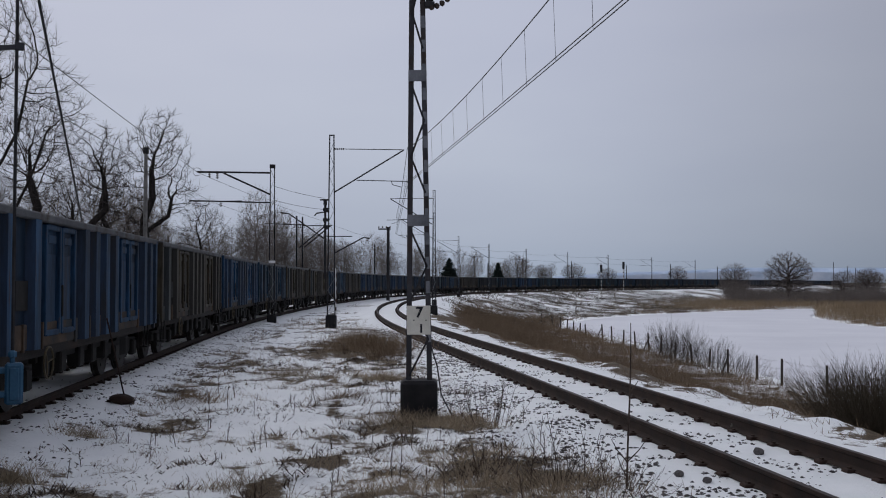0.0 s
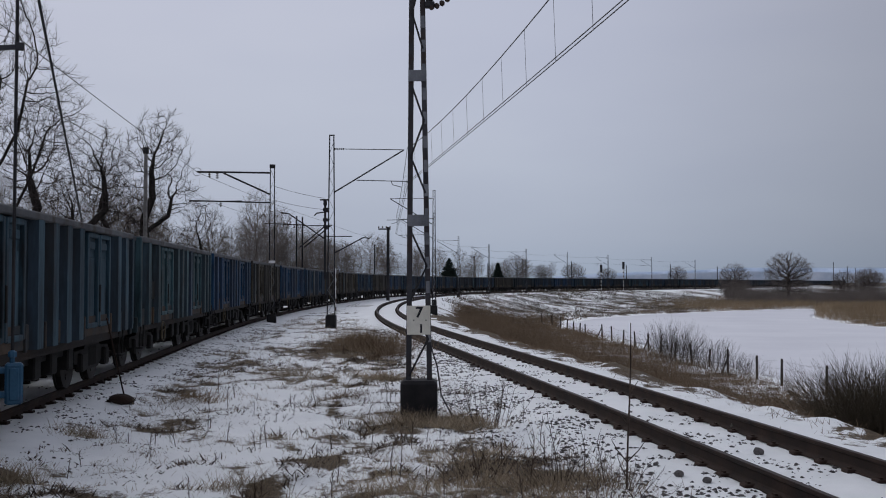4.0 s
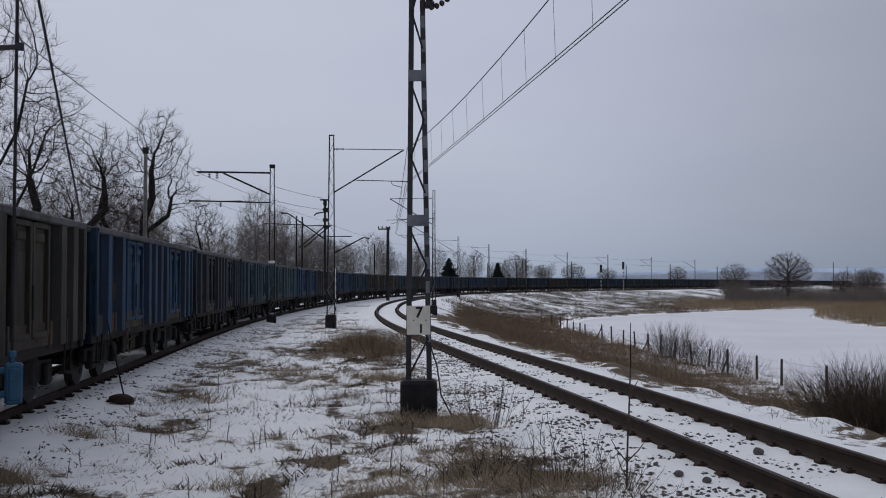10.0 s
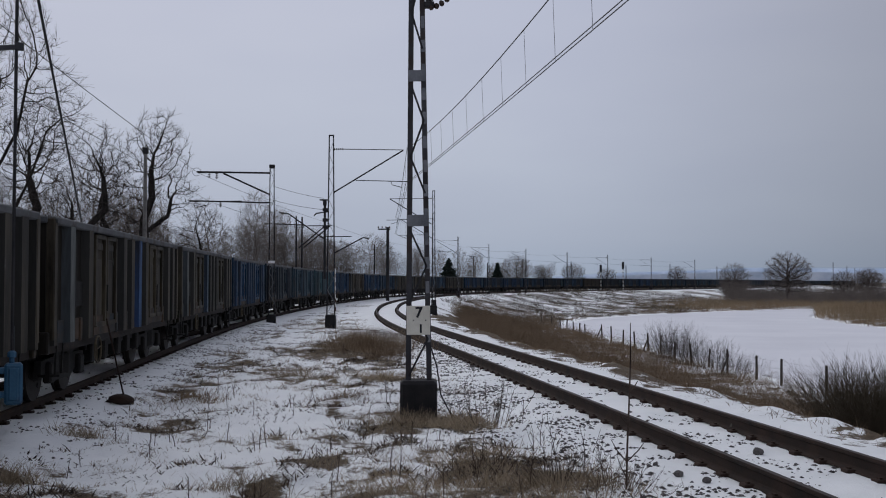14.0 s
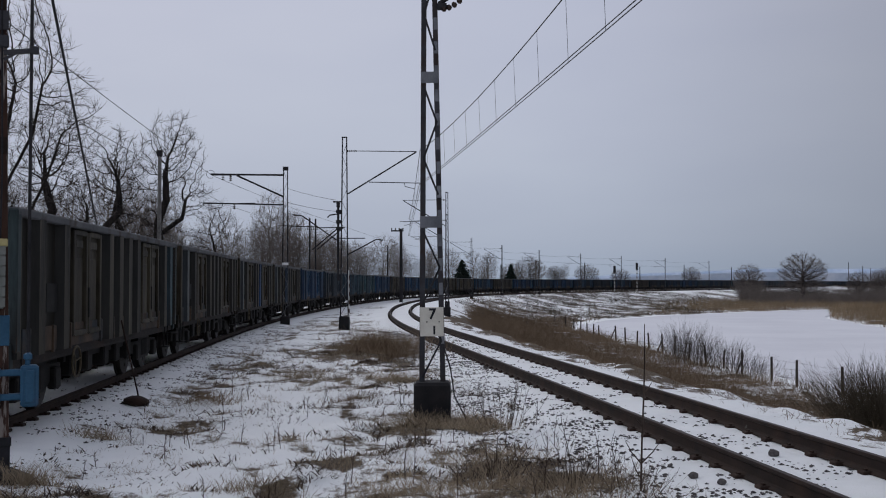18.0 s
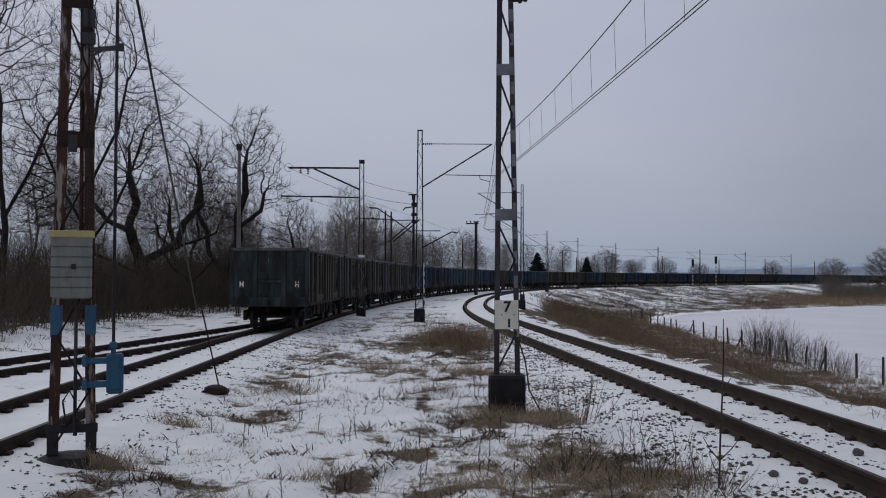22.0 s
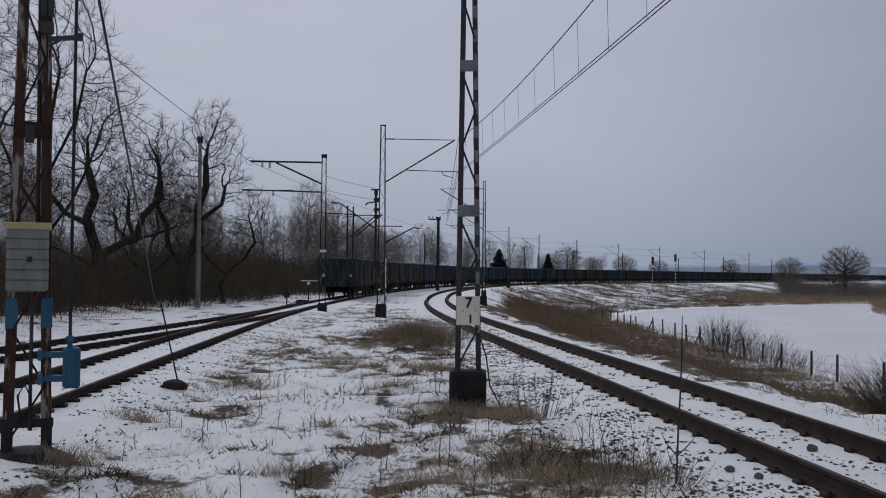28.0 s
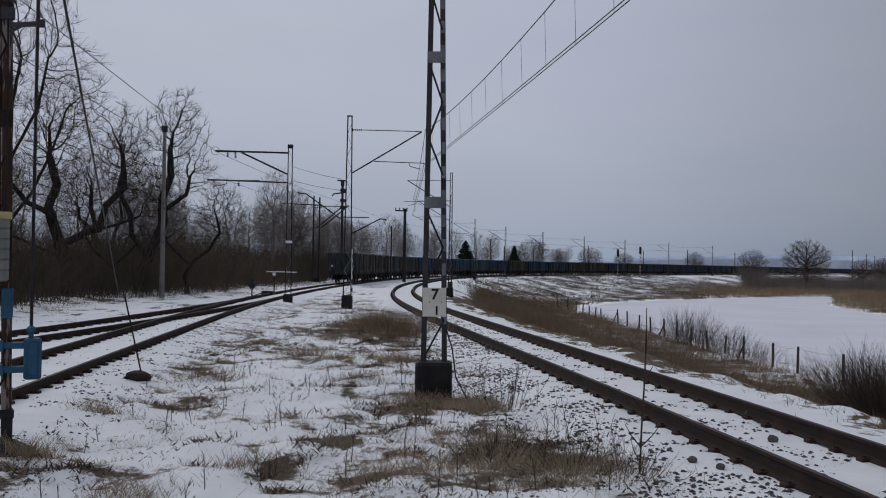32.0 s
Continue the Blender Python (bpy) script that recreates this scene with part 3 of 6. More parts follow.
def wagon_side(wagon, sy, full):
    """One long side: sheet wall, sill, top chord, pressed posts and two double doors."""
    y = sy * (HALF - 0.13)
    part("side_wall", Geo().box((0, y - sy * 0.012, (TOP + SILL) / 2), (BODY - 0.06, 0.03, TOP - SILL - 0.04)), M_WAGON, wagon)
    chord = Geo().box((0, sy * (HALF - 0.055), TOP - 0.06), (BODY, 0.13, 0.12), 0.02)
    part("top_chord", chord, M_CHORD, wagon, "dusty grey top edge")
    sill = Geo().box((0, sy * (HALF - 0.16), SILL - 0.04), (BODY, 0.10, 0.24), 0.015).box((0, sy * (HALF - 0.12), SILL - 0.17), (BODY, 0.03, 0.05))
    part("side_sill", sill, M_SILL, wagon, "grimy dark side sill")
    doors = (-2.15, 3.0)
    # rusty discharge flaps along the foot of the wall
    for fx0, fx1 in ((-5.6, -3.75), (-3.3, -1.0), (-0.5, 1.3), (1.8, 4.2), (4.68, 5.6)):
        flap = Geo().box(((fx0 + fx1) / 2, y + sy * 0.028, SILL + 0.13), (fx1 - fx0, 0.04, 0.36), 0.012)
        for hx in (fx0 + 0.22, fx1 - 0.22):
            flap.box((hx, y + sy * 0.055, SILL + 0.12), (0.07, 0.05, 0.40), 0.008)
        part("bottom_flap", flap, M_FLAP, wagon, "rusty grimy bottom flap")
    posts = [-5.72, -4.75, -3.55, -0.75, 0.02, 0.79, 1.56, 4.45, 5.15, 5.72]
    for px in posts:
        w = 0.42 if abs(px) < 5.6 else 0.20
        g = Geo().extrude(hat(w, 0.135, 0.065 if w > 0.3 else 0.03), (px, y, SILL - 0.06), (px, y, TOP - 0.11), (sy * -1.0, 0, 0), (0, sy, 0))
        # outer face takes the lighter paint, the flanks the darker one
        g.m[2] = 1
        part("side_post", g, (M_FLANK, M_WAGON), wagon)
    if full:
        for dx in doors:
            for k in (-1, 1):
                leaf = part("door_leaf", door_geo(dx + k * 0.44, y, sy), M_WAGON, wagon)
                if k > 0:
                    part("door_latch", Geo().box((dx, y + sy * 0.085, SILL + 0.62), (0.06, 0.05, 0.5), 0.01), M_UNDER, leaf, "dark steel latch")


def door_geo(c, y, sy):
    """One leaf of a double door: a frame round a pressed panel and a vent flap."""
    g = Geo().box((c, y + sy * 0.010, (TOP + SILL) / 2 - 0.02), (0.82, 0.02, TOP - SILL - 0.26))
    for ex in (-0.37, 0.37):
        g.box((c + ex, y + sy * 0.045, (TOP + SILL) / 2 - 0.02), (0.10, 0.085, TOP - SILL - 0.26), 0.012)
    for ez in (SILL + 0.14, TOP - 0.18):
        g.box((c, y + sy * 0.045, ez), (0.66, 0.08, 0.09), 0.012)
    g.box((c, y + sy * 0.035, TOP - 0.36), (0.42, 0.05, 0.13), 0.012)
    g.box((c, y + sy * 0.025, SILL + 0.82), (0.44, 0.035, 1.05), 0.015)
    return g


def wagon_end(wagon, sx, full):
    x = sx * (BODY / 2 - 0.03)
    part("end_wall", Geo().box((x, 0, (TOP + SILL) / 2), (0.03, 2 * HALF - 0.12, TOP - SILL)), M_WAGON, wagon)
    part("end_chord", Geo().box((x + sx * 0.03, 0, TOP - 0.055), (0.13, 2 * HALF - 0.2, 0.11), 0.02), M_CHORD, wagon)
    part("headstock", Geo().box((x + sx * 0.06, 0, SILL - 0.02), (0.16, 2 * HALF - 0.1, 0.34), 0.02), M_WAGON, wagon)
    if not full:
        return
    for py in (-0.52, 0.52):
        part("end_post", Geo().extrude(hat(0.20, 0.12), (x, py, SILL + 0.14), (x, py, TOP - 0.10), (0, sx, 0), (sx, 0, 0)), M_WAGON, wagon)
    for py in (-1.36, 1.36):
        part("corner_post", Geo().box((x - sx * 0.03, py, (TOP + SILL) / 2), (0.16, 0.14, TOP - SILL - 0.05), 0.02), M_WAGON, wagon)
    part("end_rail", Geo().box((x + sx * 0.05, 0, SILL + 0.72), (0.09, 1.0, 0.10), 0.02), M_WAGON, wagon)
    ladder = Geo()
    for k in range(4):
        ladder.tube([(x + sx * 0.12, -1.22, SILL + 0.35 + 0.3 * k), (x + sx * 0.12, -0.86, SILL + 0.35 + 0.3 * k)], 0.012, 5)
    part("end_ladder", ladder, M_UNDER, wagon)


def buffer_geo(x, sx, y):
    return Geo().lathe((x, y, 1.03), (sx, 0, 0), [(0, 0.11), (0.20, 0.105), (0.21, 0.07), (0.33, 0.07), (0.335, 0.215), (0.36, 0.225), (0.375, 0.20)], 14)


def bogie_parts(wagon, bx, full):
    frame_ = Geo()
    for sy in (-1, 1):
        y = sy * 1.0
        frame_.extrude([(-1.3, 0.46), (-1.3, 0.68), (-0.62, 0.70), (-0.42, 0.84), (0.42, 0.84), (0.62, 0.70), (1.3, 0.68), (1.3, 0.46), (0.75, 0.42), (0.45, 0.30), (-0.45, 0.30), (-0.75, 0.42)], (bx, y - 0.05, 0), (bx, y + 0.05, 0), (1, 0, 0), (0, 0, 1))
        for ax in (-0.9, 0.9):
            frame_.box((bx + ax, y + sy * 0.07, 0.47), (0.30, 0.14, 0.34), 0.03)
        for k in range(5):
            frame_.lathe((bx - 0.24 + 0.12 * k, y + sy * 0.02, 0.36), (0, 0, 1), [(0, 0.05), (0.34, 0.05)], 6)
    frame_.box((bx, 0, 0.66), (0.5, 2.1, 0.22), 0.03)
    bogie = part("bogie", frame_, M_UNDER, wagon)
    for ax in (-0.9, 0.9):
        g = Geo()
        g.tube([(0, -1.0, 0), (0, 1.0, 0)], 0.08, 8)
        for sy in (-1, 1):
            g.lathe((0, sy * 0.70, 0), (0, sy, 0), [(-0.005, 0.49), (0.03, 0.485), (0.035, 0.46), (0.13, 0.455), (0.135, 0.38), (0.137, 0.15), (0.2, 0.12)], 20)
            for k in range(3):
                a = k * math.tau / 3
                g.box((0.27 * math.cos(a), sy * 0.84, 0.27 * math.sin(a)), (0.07, 0.02, 0.07))
        ws = part("wheelset", g, M_WHEEL, bogie)
        ws.location = (bx + ax, 0, 0.46)


def build_wagon(full):
    wagon = thing("open_wagon", Matrix(), "weathered high-sided open goods wagon in the moving train", "goods wagon", "wagons of the train")
    for sy in (-1, 1):
        wagon_side(wagon, sy, full)
    for sx in (-1, 1):
        wagon_end(wagon, sx, full)
        for y in (-0.875, 0.875):
            part("buffer", buffer_geo(sx * (BODY / 2 + 0.02), sx, y), M_UNDER, wagon)
    part("floor", Geo().box((0, 0, SILL + 0.05), (BODY - 0.2, 2 * HALF - 0.3, 0.06)), M_UNDER, wagon)
    under = Geo()
    for y in (-0.45, 0.45):
        under.box((0, y, 0.88), (BODY - 0.3, 0.14, 0.26))
    for x in (-1.6, 0, 1.6):
        under.box((x, 0, 0.90), (0.14, 2.5, 0.20))
    for y in (-1.0, 1.0):
        under.box((0, y, 0.74), (4.6, 0.06, 0.16), 0.01)
        for x in (-2.0, -1.0, 0.2, 1.1, 2.1):
            under.box((x, y, 0.62), (0.34, 0.24, 0.40), 0.03)
    under.box((0, 0, 0.60), (3.6, 0.5, 0.3), 0.04)
    part("underframe", under, M_UNDER, wagon)
    if full:
        part("brake_cylinder", Geo().lathe((-0.6, 0.75, 0.68), (1, 0, 0), [(0, 0.12), (0.02, 0.2), (0.5, 0.2), (0.52, 0.12), (0.8, 0.05)], 12), M_UNDER, wagon)
        part("air_tank", Geo().lathe((0.5, -0.7, 0.66), (1, 0, 0), [(0, 0.1), (0.06, 0.17), (0.9, 0.17), (0.96, 0.1)], 12), M_UNDER, wagon)
        part("brake_rod", Geo().tube([(-3.4, 0.2, 0.6), (3.4, 0.2, 0.6)], 0.025, 5), M_UNDER, wagon)
        for sy in (-1, 1):
            for x in (-5.1, 5.1):
                part("step", Geo().box((x, sy * 1.30, 0.46), (0.42, 0.16, 0.03)).beam((x - 0.18, sy * 1.30, 0.46), (x - 0.18, sy * 1.32, 0.95), 0.03, 0.03).beam((x + 0.18, sy * 1.30, 0.46), (x + 0.18, sy * 1.32, 0.95), 0.03, 0.03), M_UNDER, wagon)
            if sy < 0:
                ring = [(-2.9 + 0.24 * math.cos(a * math.tau / 16), sy * 1.40, 0.72 + 0.24 * math.sin(a * math.tau / 16)) for a in range(17)]
                wheel = part("brake_wheel", Geo().tube(ring, 0.018, 5), M_OCHRE, wagon, "dull yellow hand-brake wheel")
                for a in (0.2, 2.3, 4.4):
                    part("spoke", Geo().tube([(-2.9, sy * 1.38, 0.72), (-2.9 + 0.24 * math.cos(a), sy * 1.40, 0.72 + 0.24 * math.sin(a))], 0.012, 4), M_OCHRE, wheel)
            part("data_panel", Geo().box((-4.0, sy * (HALF - 0.09), SILL + 0.72), (0.55, 0.012, 0.42)), M_UNDER, wagon, "dark lettering panel with unreadable marks")
    for sx in (-1, 1):
        part("coupling", Geo().box((sx * (BODY / 2 + 0.12), 0, 0.98), (0.24, 0.10, 0.14), 0.02).tube([(sx * (BODY / 2 + 0.2), 0, 1.0), (sx * (BODY / 2 + 0.32), 0, 0.86), (sx * (BODY / 2 + 0.36), 0, 0.62)], 0.03, 6), M_UNDER, wagon)
        bogie_parts(wagon, sx * 3.85, full)
    return wagon


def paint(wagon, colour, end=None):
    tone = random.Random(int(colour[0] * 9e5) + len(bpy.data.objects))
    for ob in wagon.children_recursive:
        # posts and doors are painted lighter, the sheets darker: recess shade in the colour
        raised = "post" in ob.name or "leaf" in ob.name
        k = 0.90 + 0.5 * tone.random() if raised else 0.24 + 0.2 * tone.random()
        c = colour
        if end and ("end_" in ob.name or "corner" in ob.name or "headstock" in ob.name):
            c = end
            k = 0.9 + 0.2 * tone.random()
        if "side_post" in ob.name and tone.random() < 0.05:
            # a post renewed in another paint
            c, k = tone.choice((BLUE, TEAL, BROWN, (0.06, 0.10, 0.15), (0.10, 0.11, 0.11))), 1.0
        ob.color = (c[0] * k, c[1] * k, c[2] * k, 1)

# ---- masts ----
def channel(w, d, t=0.012):
    """Outline of a channel bar: web w, flanges d deep."""
    return [(-w / 2, 0), (w / 2, 0), (w / 2, d), (w / 2 - t, d), (w / 2 - t, t), (-w / 2 + t, t), (-w / 2 + t, d), (-w / 2, d)]


def lattice(mast, height, wb, wt, base, bar, depth, pitch, mats, bands=(), single=True, strap=0.38):
    """Two channel legs that draw together upward, with a zigzag of flat bars on both faces."""
    leg_m, bar_m = mats
    x_at = lambda z: (wb + (wt - wb) * (z - base) / (height - base)) / 2
    for sx in (-1, 1):
        g = Geo().extrude([(x * depth, y * bar) for x, y in ((-0.5, 0), (0.5, 0), (0.5, -1), (0.42, -1), (0.42, -0.2), (-0.42, -0.2), (-0.42, -1), (-0.5, -1))], (sx * x_at(base), 0, base), (sx * x_at(height), 0, height), (0, 1, 0), (sx, 0, 0))
        part("mast_leg", g, leg_m, mast)
    z, k = base + 0.1, 0
    while z + pitch < height:
        skip = any(a - pitch * 0.75 < z + pitch / 2 < a + pitch * 0.75 for a in bands)
        if not skip:
            sx = 1 if k % 2 else -1
            part("brace", Geo().beam((sx * (x_at(z) - bar * 0.6), -depth / 2 - 0.004, z), (-sx * (x_at(z + pitch) - bar * 0.6), -depth / 2 - 0.004, z + pitch), bar * strap, 0.012, upward=(0, 1, 0)), bar_m, mast)
            if not single:
                part("brace", Geo().beam((-sx * (x_at(z) - bar * 0.6), depth / 2 + 0.004, z), (sx * (x_at(z + pitch) - bar * 0.6), depth / 2 + 0.004, z + pitch), bar * strap, 0.012, upward=(0, 1, 0)), bar_m, mast)
        z += pitch
        k += 1
    part("mast_cap", Geo().box((0, 0, height + 0.02), (wt + 0.02, depth + 0.02, 0.05), 0.006), leg_m, mast)
    for a in bands:
        part("tie_plate", Geo().box((0, -depth / 2 - 0.010, a), (2 * x_at(a) + 0.004, 0.012, 0.19), 0.003), M_GALV if leg_m is M_MASTGREY else bar_m, mast)
    return x_at


def insulator(p, q, n=5, r=0.06):
    """A string of porcelain discs from p to q."""
    p, q = Vector(p), Vector(q)
    L, prof = (q - p).length, []
    for k in range(n):
        a = (k + 0.15) / n * L
        prof += [(a, 0.018), (a + 0.01, r), (a + 0.45 * L / n, r * 0.75), (a + 0.5 * L / n, 0.018)]
    return Geo().lathe(p, q - p, [(0, 0.018)] + prof + [(L, 0.018)], 8)


def foundation(mast, w, d, top, bottom, mat):
    g = Geo().box((0, 0, (top + bottom) / 2), (w, d, top - bottom), 0.05)
    part("foundation", g, mat, mast)


def build_sign_mast():
    """The mast beside the single track that carries the distance sign."""
    mast = thing("catenary_mast", pose(-0.39, 16.33, 0, 0, -0.35, 0), "grey lattice mast with striped edge and distance sign", "catenary mast")
    foundation(mast, 0.60, 0.55, 0.33, -0.6, M_TAR)
    x_at = lattice(mast, 9.1, 0.43, 0.20, 0.30, 0.085, 0.12, 0.60, (M_MASTGREY, M_STEEL), (2.95, 5.35, 7.75))
    # faded light bands on the edge of one leg
    for k in range(14):
        z = 0.95 + k * 0.40
        part("paint_band", Geo().beam((x_at(z) - 0.04, -0.064, z), (x_at(z + 0.2) - 0.04, -0.064, z + 0.2), 0.062, 0.006, upward=(0, 1, 0)), M_GALV, mast, "faded light paint band")
    sign = part("distance_sign", Geo().box((0.0, -0.095, 1.31), (0.385, 0.012, 0.475), 0.005), M_SIGN, mast, "cream enamel plate with black figures")
    for x, z in ((-0.08, 1.31), (0.12, 1.31)):
        part("bolt", Geo().lathe((x, -0.10, z), (0, -1, 0), [(0, 0.012), (0.012, 0.012)], 8), M_BLACK, sign)
    for body, x, z, size in (("7", 0.01, 1.36, 0.24), ("1", 0.04, 1.11, 0.19)):
        cu = bpy.data.curves.new("figure", "FONT")
        cu.body, cu.size, cu.extrude, cu.align_x = body, size, 0.002, "CENTER"
        cu.offset = 0.007
        tmp = new("figure", cu)
        dg = bpy.context.evaluated_depsgraph_get()
        me = bpy.data.meshes.new_from_object(tmp.evaluated_get(dg))
        bpy.data.objects.remove(tmp)
        me.materials.clear()
        me.materials.append(M_BLACK)
        fig = part("figure", me, M_BLACK, sign, "black figure " + body)
        fig.matrix_local = pose(x, -0.104, z, 90, 0, 0)
    # hinged tie and strut over the single track
    tip = (3.45, 0, 8.55)
    part("arm_strut", Geo().tube([(0.16, 0, 6.60), tip], 0.035, 8), M_STEEL, mast)
    part("insulator", insulator((0.2, 0, 8.6), (0.75, 0, 8.6)), M_PORCELAIN, mast)
    part("arm_tie", Geo().tube([(0.75, 0, 8.6), tip], 0.02, 6), M_STEEL, mast)
    part("bracket", Geo().box((0.20, 0, 6.55), (0.18, 0.12, 0.10), 0.01), M_STEEL, mast)
    chain = Geo()
    for k in range(6):
        a, b = Vector((0.20 + 0.09 * k, -0.02, 6.50 + 0.012 * k * k)), Vector((0.29 + 0.09 * k, -0.02, 6.50 + 0.012 * (k + 1) ** 2))
        chain.lathe(a, b - a, [(0, 0.02), (0.02, 0.05), (0.06, 0.05), (0.085, 0.02)], 8)
    part("insulator_chain", chain, M_PORCELAIN, mast)
    part("bond_cable", Geo().tube([(0.19, -0.05, 0.9), (0.30, -0.08, 0.55), (0.36, -0.1, 0.1), (0.55, -0.1, -0.28)], 0.012, 5), M_WIRE, mast)
    return mast


def build_switch_mast():
    """The rusty mast with the switch box, close by."""
    mast = thing("catenary_mast", pose(-5.27, 11.03, 0, 0, 0, 24), "rusty lattice mast with blue switch drive and grey box", "catenary mast")
    mound = Geo().lathe((0, 0, -0.75), (0, 0, 1), [(0, 0.62), (0.35, 0.60), (0.52, 0.50), (0.62, 0.30), (0.64, 0.1)], 12)
    part("foundation", mound, M_TAR, mast, "low dark tarred concrete mound")
    x_at = lattice(mast, 9.0, 0.52, 0.22, -0.12, 0.11, 0.17, 0.62, (M_RUSTMAST, M_RAIL), (3.5, 5.12, 7.2), single=True, strap=0.22)
    part("foot_plate", Geo().box((0, -0.09, 0.18), (0.56, 0.02, 0.10), 0.004), M_BLACK, mast)
    for sx in (-1, 1):
        part("foot_paint", Geo().box((sx * (x_at(0.0) - 0.05), 0, 0.05), (0.118, 0.182, 0.34), 0.004), M_BLACK, mast, "black tar paint at the foot")
        part("blue_band", Geo().box((sx * (x_at(1.4) - 0.05), 0, 1.42), (0.122, 0.184, 0.34), 0.004), M_BLUE, mast, "worn blue paint band")
    box = part("switch_box", Geo().box((-0.02, -0.20, 2.02), (0.42, 0.22, 0.70), 0.015), M_BOXGREY, mast, "grey louvred sheet-metal box with yellow lid")
    for k in range(6):
        part("louvre", Geo().extrude([(0, 0), (0.02, 0.0), (0.008, 0.10), (0, 0.10)], (-0.24, -0.31, 1.69 + 0.115 * k), (0.20, -0.31, 1.69 + 0.115 * k), (0, -1, 0), (0, 0, 1)), M_BOXGREY, box)
    part("lid", Geo().box((-0.02, -0.20, 2.40), (0.48, 0.28, 0.08), 0.012), M_YELLOW, box, "faded yellow lid")
    part("lock", Geo().box((0.0, -0.335, 2.03), (0.05, 0.02, 0.06)), M_BLACK, box)
    drive = part("switch_drive", Geo().box((0.46, -0.12, 0.80), (0.19, 0.20, 0.46), 0.025).box((0.46, -0.23, 0.80), (0.10, 0.03, 0.36), 0.01), M_BLUE, mast, "blue painted switch drive box")
    for z in (0.68, 0.95):
        part("drive_bracket", Geo().box((0.26, -0.10, z), (0.26, 0.14, 0.07), 0.012).box((0.13, -0.10, z), (0.06, 0.22, 0.12), 0.012), M_BLUE, drive)
    part("drive_knob", Geo().lathe((0.44, -0.12, 1.03), (0, 0, 1), [(0, 0.03), (0.06, 0.03), (0.07, 0.05), (0.12, 0.05), (0.14, 0.02)], 8), M_BLUE, drive)
    part("drive_rod", Geo().tube([(0.44, -0.12, 1.1), (0.44, -0.12, 8.7)], 0.02, 6), M_STEEL, mast)
    part("rod_guide", Geo().beam((0.15, -0.10, 4.55), (0.50, -0.12, 4.60), 0.05, 0.05).box((0.47, -0.12, 4.60), (0.10, 0.06, 0.09), 0.01).beam((0.15, -0.10, 4.47), (0.32, -0.12, 4.58), 0.03, 0.03), M_MASTGREY, mast)
    part("sleeve", Geo().box((0.13, -0.095, 4.92), (0.14, 0.02, 0.22), 0.004).box((0.13, -0.10, 4.68), (0.15, 0.05, 0.14), 0.01), M_MASTGREY, mast, "grey clamp plates")
    part("bracket", Geo().box((-0.03, -0.10, 3.45), (0.10, 0.02, 0.20), 0.004), M_MASTGREY, mast)
    part("conduit", Geo().tube([(0.03, -0.10, 0.1), (0.03, -0.10, 1.7)], 0.022, 6), M_MASTGREY, mast)
    part("pipe", Geo().tube([(0.075, -0.02, 1.7), (0.055, -0.02, 5.1)], 0.026, 6), M_RUSTMAST, mast, "rusty pipe inside the lattice")
    part("cable_loop", Geo().tube([(-0.06, -0.12, 0.2), (-0.10, -0.14, 0.5), (-0.03, -0.14, 0.62), (0.03, -0.13, 0.5), (0.05, -0.12, 0.1)], 0.012, 5), M_WIRE, mast)
    part("cable", Geo().tube([(0.13, -0.11, 1.62), (0.15, -0.12, 3.2), (0.12, -0.11, 5.6)], 0.010, 5), M_WIRE, mast)
    part("arm_strut", Geo().tube([(-0.1, 0, 6.5), (-2.9, 0, 8.1)], 0.035, 8), M_RUSTMAST, mast)
    part("arm_tie", Geo().tube([(-0.1, 0, 8.4), (-2.9, 0, 8.1)], 0.02, 6), M_RUSTMAST, mast)
    return mast


def build_line_mast(m, label, h, side, reach, ztie, zfoot, zsteady, dark, wb=0.34, wt=0.2, block=(0.5, 0.62), group="masts of the electric line", pipe=0.035, meet=1.0):
    """A slender mast with a hinged arm over a track; side: +1 when the arm points along local x."""
    mast = thing("catenary_mast", m, label, "catenary mast", group)
    foundation(mast, block[0], block[0], block[1] - 0.3, -1.1, M_TAR)
    leg, bar = dark
    x_at = lattice(mast, h, wb, wt, block[1] - 0.32, 0.05, 0.10, 0.55, (leg, bar), ())
    part("insulator", insulator((side * 0.12, 0, ztie), (side * 0.62, 0, ztie)), M_PORCELAIN, mast)
    part("arm_tie", Geo().tube([(side * 0.62, 0, ztie), (side * reach, 0, ztie - 0.04)], pipe * 0.55, 6), M_STEEL, mast)
    part("arm_strut", Geo().tube([(side * 0.14, 0, zfoot), (side * reach * meet, 0, ztie - 0.05)], pipe, 8), M_STEEL, mast)
    part("steady_arm", Geo().tube([(side * (reach - 2.3), 0, zsteady + 0.06), (side * (reach + 0.25), 0, zsteady)], 0.02, 6), M_STEEL, mast)
    part("dropper", Geo().tube([(side * (reach - 0.6), 0, zsteady), (side * (reach - 0.55), 0, zsteady - 0.16), (side * (reach - 0.1), 0, zsteady - 0.28)], 0.018, 5), M_STEEL, mast)
    return mast


